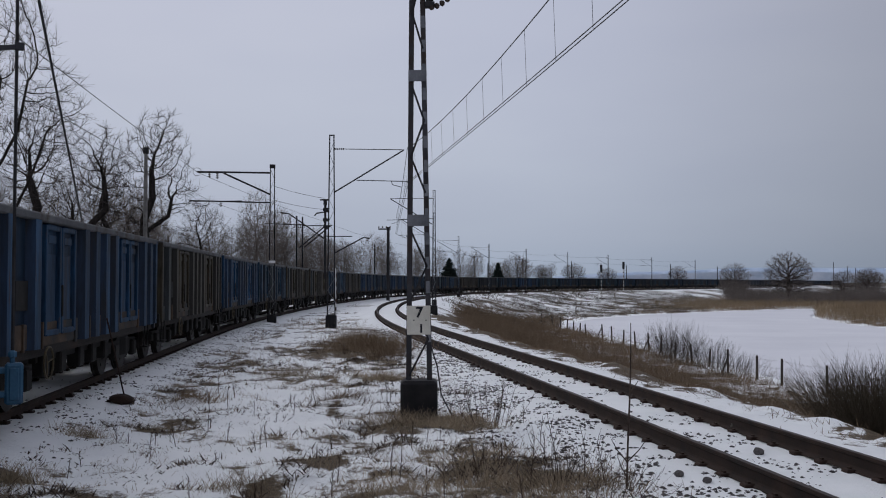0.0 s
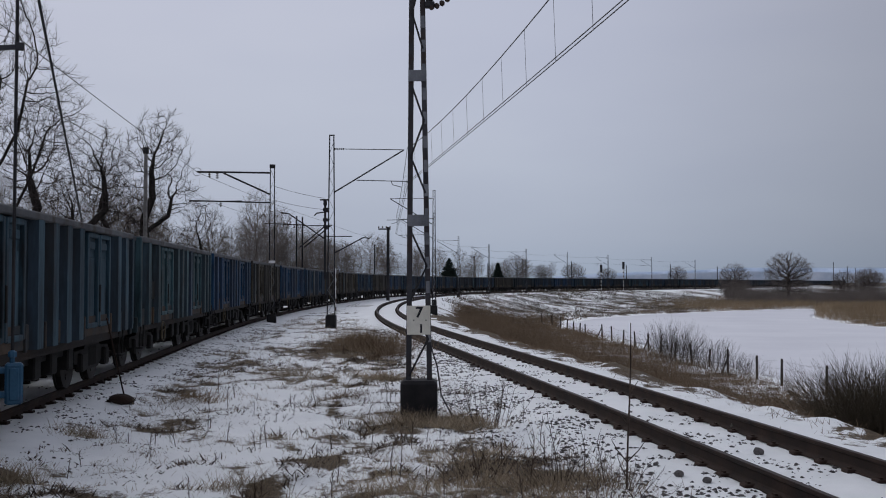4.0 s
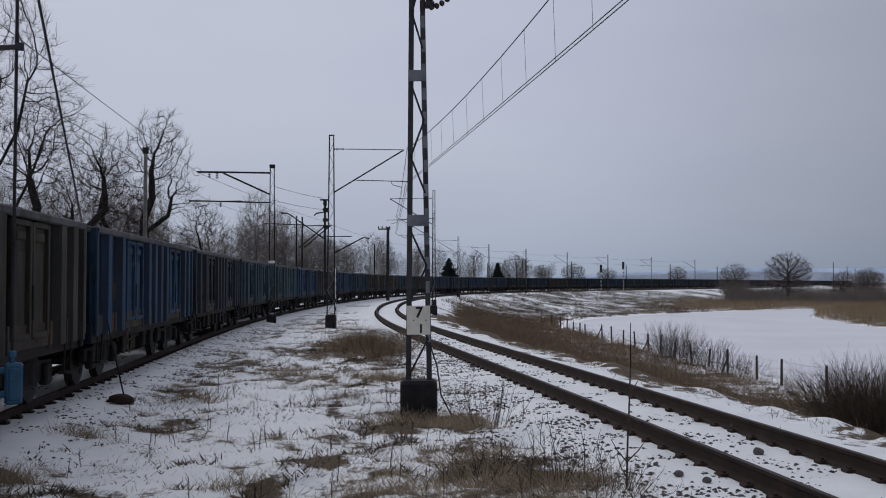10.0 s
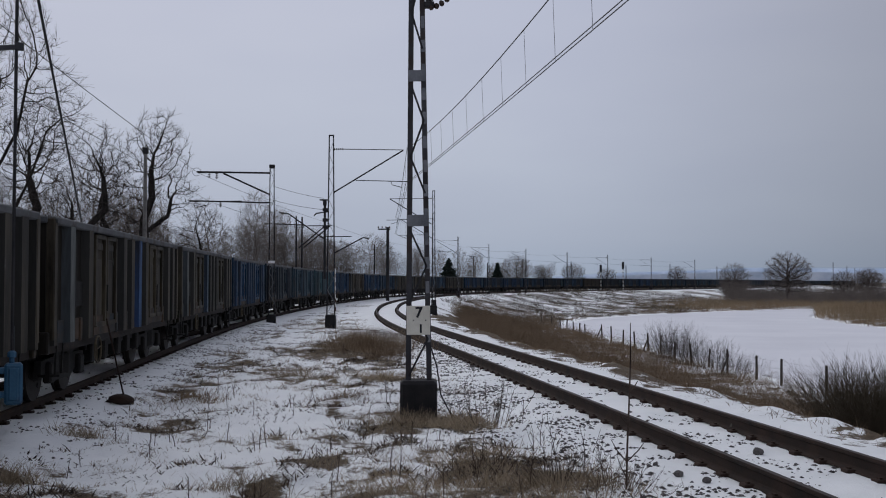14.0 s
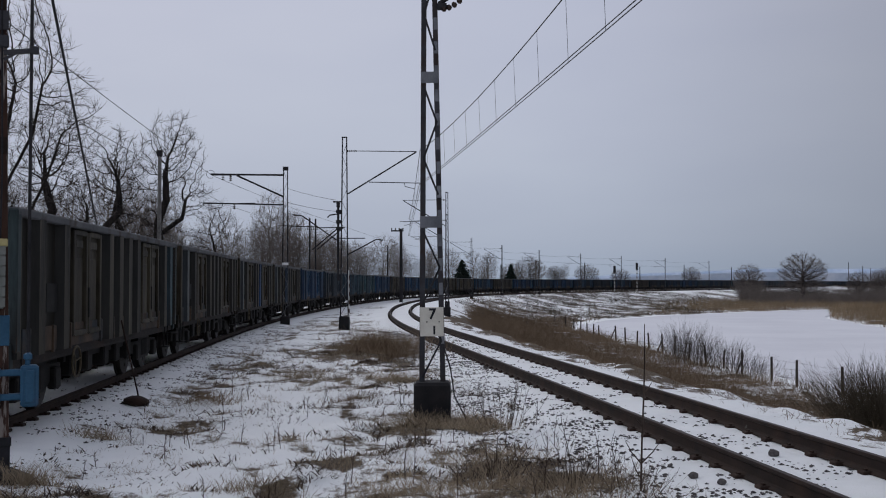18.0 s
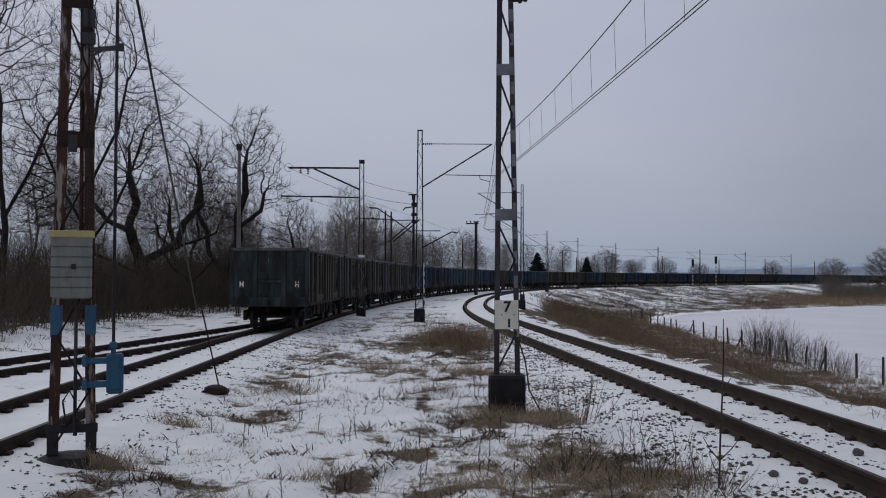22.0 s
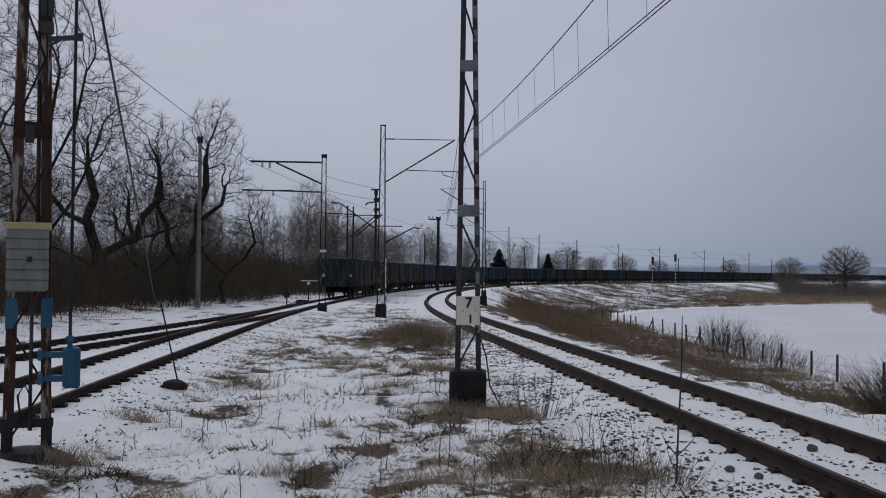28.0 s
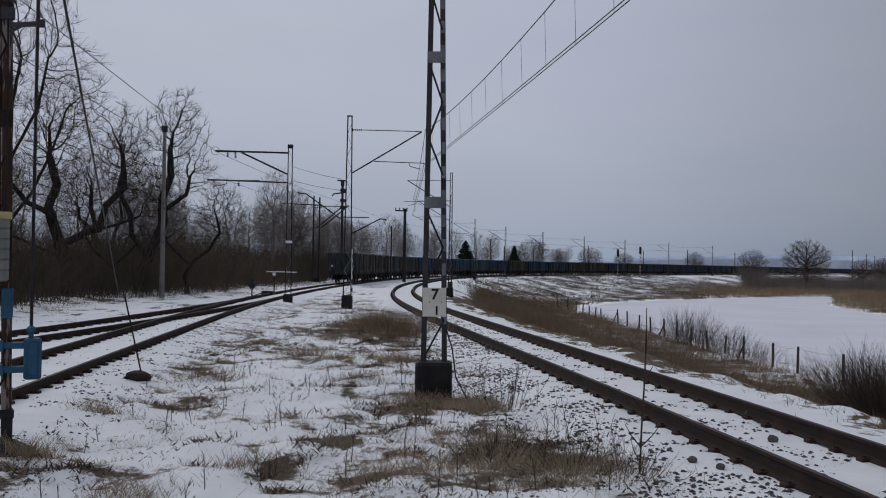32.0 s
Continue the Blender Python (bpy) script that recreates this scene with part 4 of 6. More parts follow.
build_sign_mast()
build_switch_mast()
mid = build_line_mast(pose(-5.40, 47.82, 0, 0, 0, 0), "slender grey lattice mast with arm over the single track", 9.05, 1, 3.5, 8.40, 6.30, 6.82, (M_STEEL, M_GALV), wb=0.42, wt=0.25, block=(0.5, 0.68), group="")
part("striped_rod", Geo().tube([(0.24, -0.1, 0.3), (0.22, -0.1, 2.6)], 0.03, 6), M_WHITE, mid, "rod in worn white")
for z in (0.55, 0.95, 1.35, 1.75, 2.15):
    part("rod_band", Geo().tube([(0.24, -0.1, z), (0.24, -0.1, z + 0.2)], 0.034, 6), M_RUSTMAST, mid)
gear = part("disconnector", Geo().box((-0.30, -0.05, 5.80), (0.16, 0.2, 0.3), 0.02), M_STEEL, mid, "dark switch gear on a bracket")
part("gear_post", Geo().tube([(-0.30, -0.05, 2.1), (-0.30, -0.05, 5.75)], 0.06, 7), M_STEEL, gear)
part("gear_arm", Geo().tube([(-0.55, -0.05, 5.92), (-0.1, -0.05, 5.92)], 0.04, 5), M_STEEL, gear)
part("gear_arm", Geo().tube([(-0.82, -0.05, 5.15), (-0.72, -0.05, 5.27), (-0.1, -0.05, 5.36)], 0.035, 5), M_STEEL, gear)
for z in (5.45, 4.95, 4.62):
    part("gear_block", Geo().box((-0.28, -0.05, z), (0.24, 0.2, 0.16), 0.02), M_STEEL, gear)
part("gear_strut", Geo().tube([(-1.55, -0.05, 3.6), (-0.30, -0.05, 4.65)], 0.035, 5), M_STEEL, gear)
part("gear_arm", Geo().tube([(-0.30, -0.05, 4.15), (1.0, -0.05, 4.15)], 0.025, 5), M_STEEL, gear)
part("low_bracket", Geo().tube([(0.15, 0, 3.35), (1.55, 0, 4.1), (1.85, 0, 4.05)], 0.03, 6), M_STEEL, mid)
left = build_line_mast(pose(-9.15, 52.9, 0, 0, 0, 8), "dark lattice mast with arm over the curved track", 8.1, -1, 3.9, 7.80, 6.65, 6.22, (M_STEEL, M_GALV), wb=0.36, wt=0.26, block=(0.5, 0.52), group="", pipe=0.05, meet=0.66)
part("lower_arm", Geo().tube([(-0.12, 0, 6.2), (-4.35, 0, 6.26)], 0.04, 7), M_STEEL, left)
part("top_pipe", Geo().tube([(-0.12, 0, 7.80), (-3.95, 0, 7.80)], 0.05, 7), M_STEEL, left)
part("arm_loop", Geo().tube([(-3.95 + 0.22 * math.cos(a * 0.6), 0, 7.8 + 0.22 * math.sin(a * 0.6)) for a in range(10)], 0.012, 5), M_STEEL, left)
for x, z in ((-3.3, 7.6), (-2.9, 7.55), (-2.7, 6.05)):
    part("insulator", insulator((x, 0, z + 0.2), (x, 0, z - 0.12), 3, 0.09), M_PORCELAIN, left)
part("name_plate", Geo().box((0.0, -0.08, 3.02), (0.34, 0.02, 0.14), 0.004), M_WHITE, left, "small white plate")
part("cap", Geo().box((0, 0, 8.15), (0.30, 0.2, 0.2), 0.02), M_STEEL, left)
FAR_MASTS = ((115, 3.5), (139, 3.8), (190.7, 3.2), (220.2, 3.2), (248.3, 3.2), (275.6, 3.2), (301.4, 3.2), (330.5, 3.2), (364.6, 3.2))
for s, off in FAR_MASTS:
    p, h = TRACK_B.at(s, off)
    build_line_mast(Matrix.Translation((p.x, p.y, -0.1)) @ pose(0, 0, 0, 0, 0, -math.degrees(h)), "slender grey lattice mast on the embankment edge", 8.9, -1, 3.3, 8.35, 6.4, 6.7, (M_STEEL, M_GALV), wb=0.3)


# ---- overhead wires ----
def wire(name, a, b, sag, r, label, group="overhead wires"):
    a, b = Vector(a), Vector(b)
    n = 12
    pts = [a.lerp(b, k / n) - Vector((0, 0, 4 * sag * (k / n) * (1 - k / n))) for k in range(n + 1)]
    return solid(name, Geo().tube(pts, r, 5), M_WIRE, label, "wire", group), pts


SUPPORTS = [(-20.0, 0.0)] + [(56.5, 0.0), (88.5, 0.0)] + [(s, 0.0) for s, off in FAR_MASTS[1:]]
for (s0, o0), (s1, o1) in zip(SUPPORTS, SUPPORTS[1:]):
    a, _ = TRACK_B.at(s0)
    b, _ = TRACK_B.at(s1)
    up = Vector((0, 0, 1))
    _, top = wire("messenger_wire", a + up * 8.45, b + up * 8.4, 0.45, 0.015, "dark stranded messenger wire over the single track")
    for d in (-0.05, 0.05):
        off = Vector((d, 0, 0))
        _, low = wire("contact_wire", a + up * 6.75 + off, b + up * 6.72 + off, 0.04, 0.012, "dark contact wire over the single track")
    if s0 < 150:
        for k in range(1, 12):
            solid("dropper_wire", Geo().tube([top[k], low[k]], 0.005, 4), M_WIRE, "thin dropper between messenger and contact wire", "wire", "droppers")


# ---- plants: bare trees, brush, grass ----
def unit(v):
    return v / np.maximum(np.linalg.norm(v, axis=-1, keepdims=True), 1e-9)


def tubes_np(P, R, k=3):
    """Tapered bars along many lines of equal point count: P (n, m, 3), R (n, m)."""
    n, m, _ = P.shape
    T = unit(np.gradient(P, axis=1)) if m > 2 else np.repeat(unit(P[:, 1:] - P[:, :1]), 2, axis=1)
    ref = np.where(np.abs(T[..., 2:3]) < 0.9, np.array([0, 0, 1.0]), np.array([1.0, 0.2, 0]))
    A = unit(np.cross(T, ref))
    B = np.cross(T, A)
    ang = np.arange(k) * math.tau / k
    V = P[:, :, None, :] + R[:, :, None, None] * (np.cos(ang)[None, None, :, None] * A[:, :, None, :] + np.sin(ang)[None, None, :, None] * B[:, :, None, :])
    idx = np.arange(n * m * k).reshape(n, m, k)
    nxt = np.roll(idx, -1, axis=2)
    Q = np.stack([idx[:, :-1], nxt[:, :-1], nxt[:, 1:], idx[:, 1:]], -1).reshape(-1, 4)
    return V.reshape(-1, 3), Q


def mesh_np(name, sets, *mats):
    """One mesh from (vertices, quads) pairs, one pair for each material or all for the first."""
    V = np.concatenate([s[0] for s in sets])
    base = np.cumsum([0] + [len(s[0]) for s in sets])
    Q = np.concatenate([s[1] + base[i] for i, s in enumerate(sets)])
    w = Q.shape[1]
    me = bpy.data.meshes.new(name)
    me.vertices.add(len(V))
    me.vertices.foreach_set("co", V.ravel())
    me.loops.add(Q.size)
    me.loops.foreach_set("vertex_index", Q.ravel().astype(np.int32))
    me.polygons.add(len(Q))
    me.polygons.foreach_set("loop_start", np.arange(len(Q)) * w)
    me.polygons.foreach_set("loop_total", np.full(len(Q), w))
    for m in mats:
        me.materials.append(m)
    me.update()
    me.validate()
    return me


def grow(rng, start, way, length, m, jitter, rise):
    """Crooked lines: start and way (n, 3), length (n,)."""
    n = len(start)
    P = np.zeros((n, m, 3))
    P[:, 0] = start
    d = unit(way)
    for i in range(1, m):
        P[:, i] = P[:, i - 1] + d * (length / (m - 1))[:, None]
        d = unit(d + rng.normal(0, jitter, (n, 3)) + np.array([0, 0, rise]))
    return P


def sprout(rng, P, count, lo, hi, spread, up):
    """Starting points and directions of count shoots on each line of P."""
    n, m, _ = P.shape
    u = (lo + (hi - lo) * (np.arange(count)[None, :] + rng.rand(n, count)) / count) * (m - 1)
    i = np.clip(u.astype(int), 0, m - 2)
    f = (u - i)[..., None]
    r = np.arange(n)[:, None]
    at = P[r, i] * (1 - f) + P[r, i + 1] * f
    tang = unit(P[r, i + 1] - P[r, i])
    side = unit(np.cross(tang, rng.normal(0, 1, tang.shape)))
    way = unit(tang + side * (spread * (0.6 + 0.8 * rng.rand(n, count, 1))) + np.array([0, 0, up]))
    return at.reshape(-1, 3), way.reshape(-1, 3), (u / (m - 1)).reshape(-1), np.repeat(np.arange(n), count)


def crown_points(rng, lobes, crowd):
    """Free space for a crown to grow into: (x, y, z, rx, ry, rz, count) for each lobe, denser to its skin."""
    out = []
    for x, y, z, rx, ry, rz, n in lobes:
        d = unit(rng.normal(0, 1, (int(n * crowd), 3)))
        out.append(np.array([x, y, z]) + d * np.array([rx, ry, rz]) * (rng.rand(int(n * crowd), 1) ** 0.45))
    return np.concatenate(out)


def grown_tree(seed, lobes, guides, step=0.20, kill=0.33, reach=2.6, twig=0.0085, power=1.86, crook=0.18, thick=1.0, shoots=3, shoot=0.5, lift=0.3, bark=None, mat=None, rounds=160, crowd=1.5):
    """A bare tree whose branches grow towards the free space of its crown: (trunk and limbs, crown of twigs). guides: the first lines of trunk and great limbs."""
    rng = np.random.RandomState(seed)
    A = crown_points(rng, lobes, crowd)
    pts, par = [], []
    for line in guides:
        line = [np.array(q, float) for q in line]
        if pts:
            at = int(np.argmin([np.sum((q - line[0]) ** 2) for q in pts]))
        else:
            pts.append(line[0])
            par.append(-1)
            at = 0
        for q in line[1:]:
            p = pts[at].copy()
            n = max(2, int(np.linalg.norm(q - p) / (step * 1.6)))
            for k in range(1, n + 1):
                pts.append(p + (q - p) * k / n + rng.normal(0, 0.06, 3) * crook * (k < n))
                par.append(at)
                at = len(pts) - 1
    near, dist = np.zeros(len(A), int), np.full(len(A), 1e9)

    def meet(lo):
        P = np.array(pts[lo:])
        d = ((A[:, None] - P[None]) ** 2).sum(-1)
        j = d.argmin(1)
        m = d[np.arange(len(A)), j] < dist
        near[m], dist[m] = j[m] + lo, d[np.arange(len(A)), j][m]

    meet(0)
    for r_ in range(rounds):
        live = (dist < reach * reach) & (dist > kill * kill)
        if not live.any():
            break
        pull = np.zeros((len(pts), 3))
        P = np.array(pts)
        np.add.at(pull, near[live], unit(A[live] - P[near[live]]))
        grow_at = np.unique(near[live])
        w = unit(unit(pull[grow_at]) + rng.normal(0, crook, (len(grow_at), 3)) + np.array([0, 0, 0.05]))
        lo = len(pts)
        for i, d in zip(grow_at, w):
            pts.append(P[i] + d * step)
            par.append(i)
        meet(lo)
        keep = dist > kill * kill
        A, near, dist = A[keep], near[keep], dist[keep]
        if not len(A):
            break
    P, par = np.array(pts), np.array(par)
    n = len(P)
    # the girth of a limb follows from all that it carries
    load, kids = np.zeros(n), np.zeros(n, int)
    for i in range(n - 1, 0, -1):
        if kids[i] == 0:
            load[i] = twig ** power
        load[par[i]] += load[i]
        kids[par[i]] += 1
    R = np.maximum(load, twig ** power) ** (1 / power)
    R = np.where(R > twig * 3, twig * 3 + (R - twig * 3) * thick, R)
    i = np.arange(1, n)
    way = unit(P[i] - P[par[i]])
    a, b, ra, rb = P[par[i]] - way * R[par[i], None] * 0.2, P[i] + way * R[i, None] * 0.3, np.minimum(R[par[i]], R[i] * 1.25), R[i]
    stout = R[i] > 0.024
    seg = lambda m, k: tubes_np(np.stack([a[m], b[m]], 1), np.stack([ra[m], rb[m]], 1), k)
    # fine shoots at all the thin ends
    thin = np.where((R < twig * 1.9) & (np.arange(n) > 0))[0]
    st = np.repeat(thin, shoots)
    d0 = unit(P[st] - P[par[st]])
    ws = unit(d0 + rng.normal(0, 0.55, d0.shape) + np.array([0, 0, lift]))
    T = grow(rng, P[st], ws, shoot * (0.4 + 0.9 * rng.rand(len(st))), 3, 0.10, lift * 0.3)
    tw = tubes_np(T, np.tile([twig * 0.8, twig * 0.65, twig * 0.35], (len(T), 1)), 3)
    return mesh_np("trunk", [seg(stout, 8)], bark or M_BARK), mesh_np("crown", [seg(~stout, 4), tw], mat or M_TWIG)


def ground_z(x, y):
    return float(ground_height(np.array([x]), np.array([y]))[0][0])


def plant_tree(name, meshes, x, y, turn, size, label, group=""):
    t = thing(name, Matrix.Translation((x, y, ground_z(x, y))) @ pose(0, 0, 0, 0, 0, turn), label, "tree", group)
    for n, me in zip(("trunk", "crown"), meshes):
        ob = new(n, me)
        ob.parent, ob.scale = t, (size, size, size)
    return t


def bearing(deg, dist):
    """Place at a distance from where the camera stands; degrees to the right of straight ahead."""
    return math.sin(radians(deg)) * dist, math.cos(radians(deg)) * dist


OLD = [
    # two crooked stems under a dome of upright shoots
    grown_tree(33, [(1.6, 0, 9.6, 2.0, 2.0, 2.9, 420), (-1.4, 0, 7.8, 1.6, 1.8, 2.4, 260), (0.6, 0, 6.2, 2.6, 2.2, 1.6, 140), (3.0, 0, 7.2, 1.2, 1.4, 1.4, 90)],
               [[(0, 0, -0.4), (-0.1, 0, 1.6), (0.25, 0, 2.6), (0.9, 0, 4.2), (0.8, 0.1, 5.6), (1.3, 0, 7.0), (1.2, 0, 8.4)], [(0.0, 0, 1.8), (-0.9, 0.1, 3.4), (-1.0, 0, 4.6), (-1.7, 0, 6.0), (-1.5, 0, 7.2)], [(1.0, 0, 5.0), (2.2, 0.2, 5.9), (2.4, 0, 7.0)]], crook=0.20, thick=1.75, twig=0.0095),
    # a broad crown on long level limbs
    grown_tree(38, [(-0.6, 0, 8.2, 2.4, 2.2, 3.0, 420), (2.6, 0, 7.8, 1.6, 1.6, 2.4, 220), (3.4, 0, 4.6, 1.6, 1.6, 1.2, 110), (-2.8, 0, 6.2, 1.6, 1.8, 2.0, 190), (-3.2, 0, 3.4, 1.3, 1.4, 1.0, 80)],
               [[(0, 0, -0.4), (0.1, 0, 1.4), (-0.4, 0, 2.8), (-0.9, 0, 4.4), (-0.5, 0, 5.6), (-0.9, 0, 7.0)], [(-0.3, 0, 2.6), (1.2, 0.2, 3.3), (2.4, 0, 3.6), (3.6, 0.1, 4.1)], [(1.4, 0.1, 3.4), (1.9, 0, 4.6), (2.8, 0, 5.6), (2.7, 0, 7.0)], [(-0.9, 0, 4.0), (-2.0, 0, 4.7), (-2.7, 0, 5.6)], [(0, 0, 1.6), (-1.6, 0, 2.5), (-2.8, 0, 3.0)]], crook=0.22, thick=1.75, twig=0.0095),
    # tall, with long rising limbs and an airy crown
    grown_tree(47, [(0.6, 0, 13.2, 2.9, 2.6, 4.0, 480), (3.0, 0, 10.0, 2.0, 2.0, 3.4, 300), (-2.6, 0, 9.6, 2.1, 2.0, 3.2, 260), (1.8, 0, 6.0, 2.2, 2.0, 1.8, 130), (-2.4, 0, 5.4, 1.8, 1.8, 1.5, 90)],
               [[(0, 0, -0.4), (0.1, 0, 2.0), (0.0, 0, 4.0), (0.3, 0, 6.5), (0.3, 0, 9.5), (0.7, 0, 12.0)], [(0, 0, 3.4), (1.3, 0, 5.4), (2.2, 0, 7.6), (2.8, 0, 9.6)], [(0.1, 0, 4.6), (-1.1, 0, 6.4), (-2.0, 0, 8.6)], [(0.3, 0, 7.0), (1.5, 0.3, 9.6), (1.9, 0, 12.0)]], step=0.26, kill=0.42, crook=0.15, thick=0.62, twig=0.0095, crowd=1.8, shoots=3, shoot=0.6),
    # low and twisted
    grown_tree(34, [(0.9, 0, 4.6, 2.0, 1.6, 1.5, 200), (1.9, 0, 6.0, 1.0, 1.0, 1.3, 110), (-1.6, 0, 3.8, 1.5, 1.4, 1.2, 120)],
               [[(0, 0, -0.4), (-0.3, 0, 1.2), (0.3, 0, 2.2), (1.2, 0, 2.9), (1.9, 0, 4.0), (1.7, 0, 4.9)], [(0.1, 0, 1.9), (-0.9, 0, 2.7), (-1.5, 0, 3.4)]], crook=0.24, thick=1.4),
    grown_tree(46, [(0, 0, 6.2, 6.0, 5.0, 4.0, 900), (0.4, 0, 3.2, 6.2, 4.8, 2.0, 320)], [[(0, 0, -0.4), (0.1, 0, 1.5), (-0.3, 0, 3.4), (0.2, 0, 5.4)], [(0, 0, 1.6), (1.6, 0.3, 3.2), (2.6, 0, 4.6)], [(0, 0, 1.8), (-1.5, -0.3, 3.0), (-2.4, 0, 4.6)]], step=0.34, kill=0.44, twig=0.020, crook=0.2, thick=0.5, shoot=0.7, crowd=1.8, mat=M_WOODS, bark=M_TWIG),
    grown_tree(48, [(0.5, 0, 6.0, 4.8, 4.2, 4.1, 700), (-1.6, 0, 3.4, 4.2, 3.6, 2.4, 300)], [[(0, 0, -0.4), (0.1, 0, 1.2), (0.5, 0, 3.6), (0.4, 0, 5.4)], [(0, 0, 1.4), (-1.3, 0.3, 2.8), (-1.9, 0, 4.2)]], step=0.34, kill=0.44, twig=0.020, crook=0.2, thick=0.5, shoot=0.7, crowd=1.8, mat=M_WOODS, bark=M_TWIG)]
for k, deg, dist, size, turn, label in ((0, -17.6, 66, 1.07, 0, "gnarled bare old tree with crooked forking limbs"), (1, -21.8, 60, 1.10, 0, "gnarled bare old tree with a broad crown"), (2, -25.0, 48, 0.92, 0, "tall bare tree with long rising limbs"),
                                  (3, -15.3, 68, 1.02, 0, "small bare crooked tree behind the siding"), (0, -19.9, 78, 0.80, 160, "bare old tree in the thicket"), (2, -29.0, 46, 0.96, 150, "tall bare tree with long rising limbs"), (2, -33.5, 52, 1.0, 250, "tall bare tree with long rising limbs"), (3, -19.4, 62, 0.9, 190, "small bare crooked tree in the thicket")):
    x, y = bearing(deg, dist)
    plant_tree("bare_tree", OLD[k], x, y, turn - deg, size, label, "old trees beside the siding")

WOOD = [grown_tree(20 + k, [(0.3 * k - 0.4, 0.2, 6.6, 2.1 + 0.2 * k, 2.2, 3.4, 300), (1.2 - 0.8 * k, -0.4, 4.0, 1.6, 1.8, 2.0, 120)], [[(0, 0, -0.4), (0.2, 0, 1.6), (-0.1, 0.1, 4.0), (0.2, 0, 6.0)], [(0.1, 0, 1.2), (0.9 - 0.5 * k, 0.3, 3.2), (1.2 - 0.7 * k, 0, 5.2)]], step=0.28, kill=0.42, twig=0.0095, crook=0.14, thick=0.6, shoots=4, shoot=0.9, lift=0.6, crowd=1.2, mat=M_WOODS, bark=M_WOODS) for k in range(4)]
rng = np.random.RandomState(5)
for k in range(96):
    s = 104 + 170 * rng.rand() if k < 80 else 250 + 120 * rng.rand()
    off = -8.5 - 36 * rng.rand() ** 1.5 if k < 80 else -14 - 50 * rng.rand()
    p, h = TRACK_A.at(s, off)
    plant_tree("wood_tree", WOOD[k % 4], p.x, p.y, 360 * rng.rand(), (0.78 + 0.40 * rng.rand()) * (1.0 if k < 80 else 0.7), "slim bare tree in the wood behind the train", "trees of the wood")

# trees beyond the train and in front of it at the far bend
for k, px, dist, top in ((1, 0.0735, 245, 449), (0, 0.132, 330, 466), (1, 0.238, 340, 470), (1, 0.294, 262, 464), (0, 0.349, 255, 446), (1, 0.430, 275, 476), (0, 0.10, 300, 468), (1, 0.055, 250, 462), (0, 0.166, 345, 474), (1, 0.405, 270, 478), (0, 0.43, 280, 474)):
    x, y = px * dist, dist
    gz = ground_z(x, y)
    hgt = 1.93 + (500 - top) / 1750 * dist - gz
    plant_tree("far_tree", OLD[4 + k], x, y, 137 * k + dist, hgt / 10.3, "bare round-crowned tree near the far bend", "far trees")


def spruce(x, y, h, w, seed):
    rng = np.random.RandomState(seed)
    t = thing("spruce", Matrix.Translation((x, y, ground_z(x, y))), "dark green spruce behind the train", "tree", "spruces")
    part("trunk", Geo().tube([(0, 0, -0.2), (0, 0, h * 0.95)], [h * 0.02, 0.02], 6), M_BARK, t)
    a, ways, ln = [], [], []
    for k in range(420):
        u = rng.rand() ** 0.8
        ang = rng.rand() * math.tau
        a.append((0, 0, h * (0.06 + 0.93 * u)))
        ways.append((math.cos(ang), math.sin(ang), -0.25 + 0.3 * u))
        ln.append(w * (1.02 - u) * (0.65 + 0.5 * rng.rand()) + 0.12)
    P = grow(rng, np.array(a), np.array(ways), np.array(ln), 3, 0.1, 0.03)
    b, wy, u, par = sprout(rng, P, 5, 0.2, 1.0, 0.8, -0.25)
    P2 = grow(rng, b, wy, np.repeat(np.array(ln), 5) * 0.35, 2, 0.1, 0)
    ob = new("crown", mesh_np("crown", [tubes_np(P, np.full(P.shape[:2], 0.05), 3), tubes_np(P2, np.tile([0.12, 0.03], (len(P2), 1)), 3)], M_SPRUCE))
    ob.parent = t


for px, d, top, w, sd in ((0.0063, 200, 457, 3.0, 1), (0.0555, 222, 465, 2.2, 2)):
    gz = ground_z(px * d, d)
    spruce(px * d, d, 1.93 + (500 - top) / 1750 * d - gz, w, sd)


def stems(seed, X, Y, height, radius, lean, twigs, twig_len, rise=0.0):
    """Upright bare stems with side twigs at the places given."""
    rng = np.random.RandomState(seed)
    n = len(X)
    Z = ground_height(X, Y)[0]
    way = np.stack([rng.normal(0, lean, n), rng.normal(0, lean, n), np.ones(n)], -1)
    L = height * (0.55 + 0.65 * rng.rand(n))
    P = grow(rng, np.stack([X, Y, Z - 0.05], -1), way, L, 3, 0.10, rise)
    sets = [tubes_np(P, radius * np.array([1, 0.7, 0.3])[None] * np.ones((n, 1)), 3)]
    if twigs:
        a, w, u, par = sprout(rng, P, twigs, 0.25, 1.0, 0.7, 0.15)
        T = grow(rng, a, w, np.repeat(L, twigs) * twig_len * (0.5 + rng.rand(len(a))), 2, 0.1, 0)
        sets.append(tubes_np(T, np.tile([radius * 0.6, radius * 0.25], (len(T), 1)), 3))
    return sets


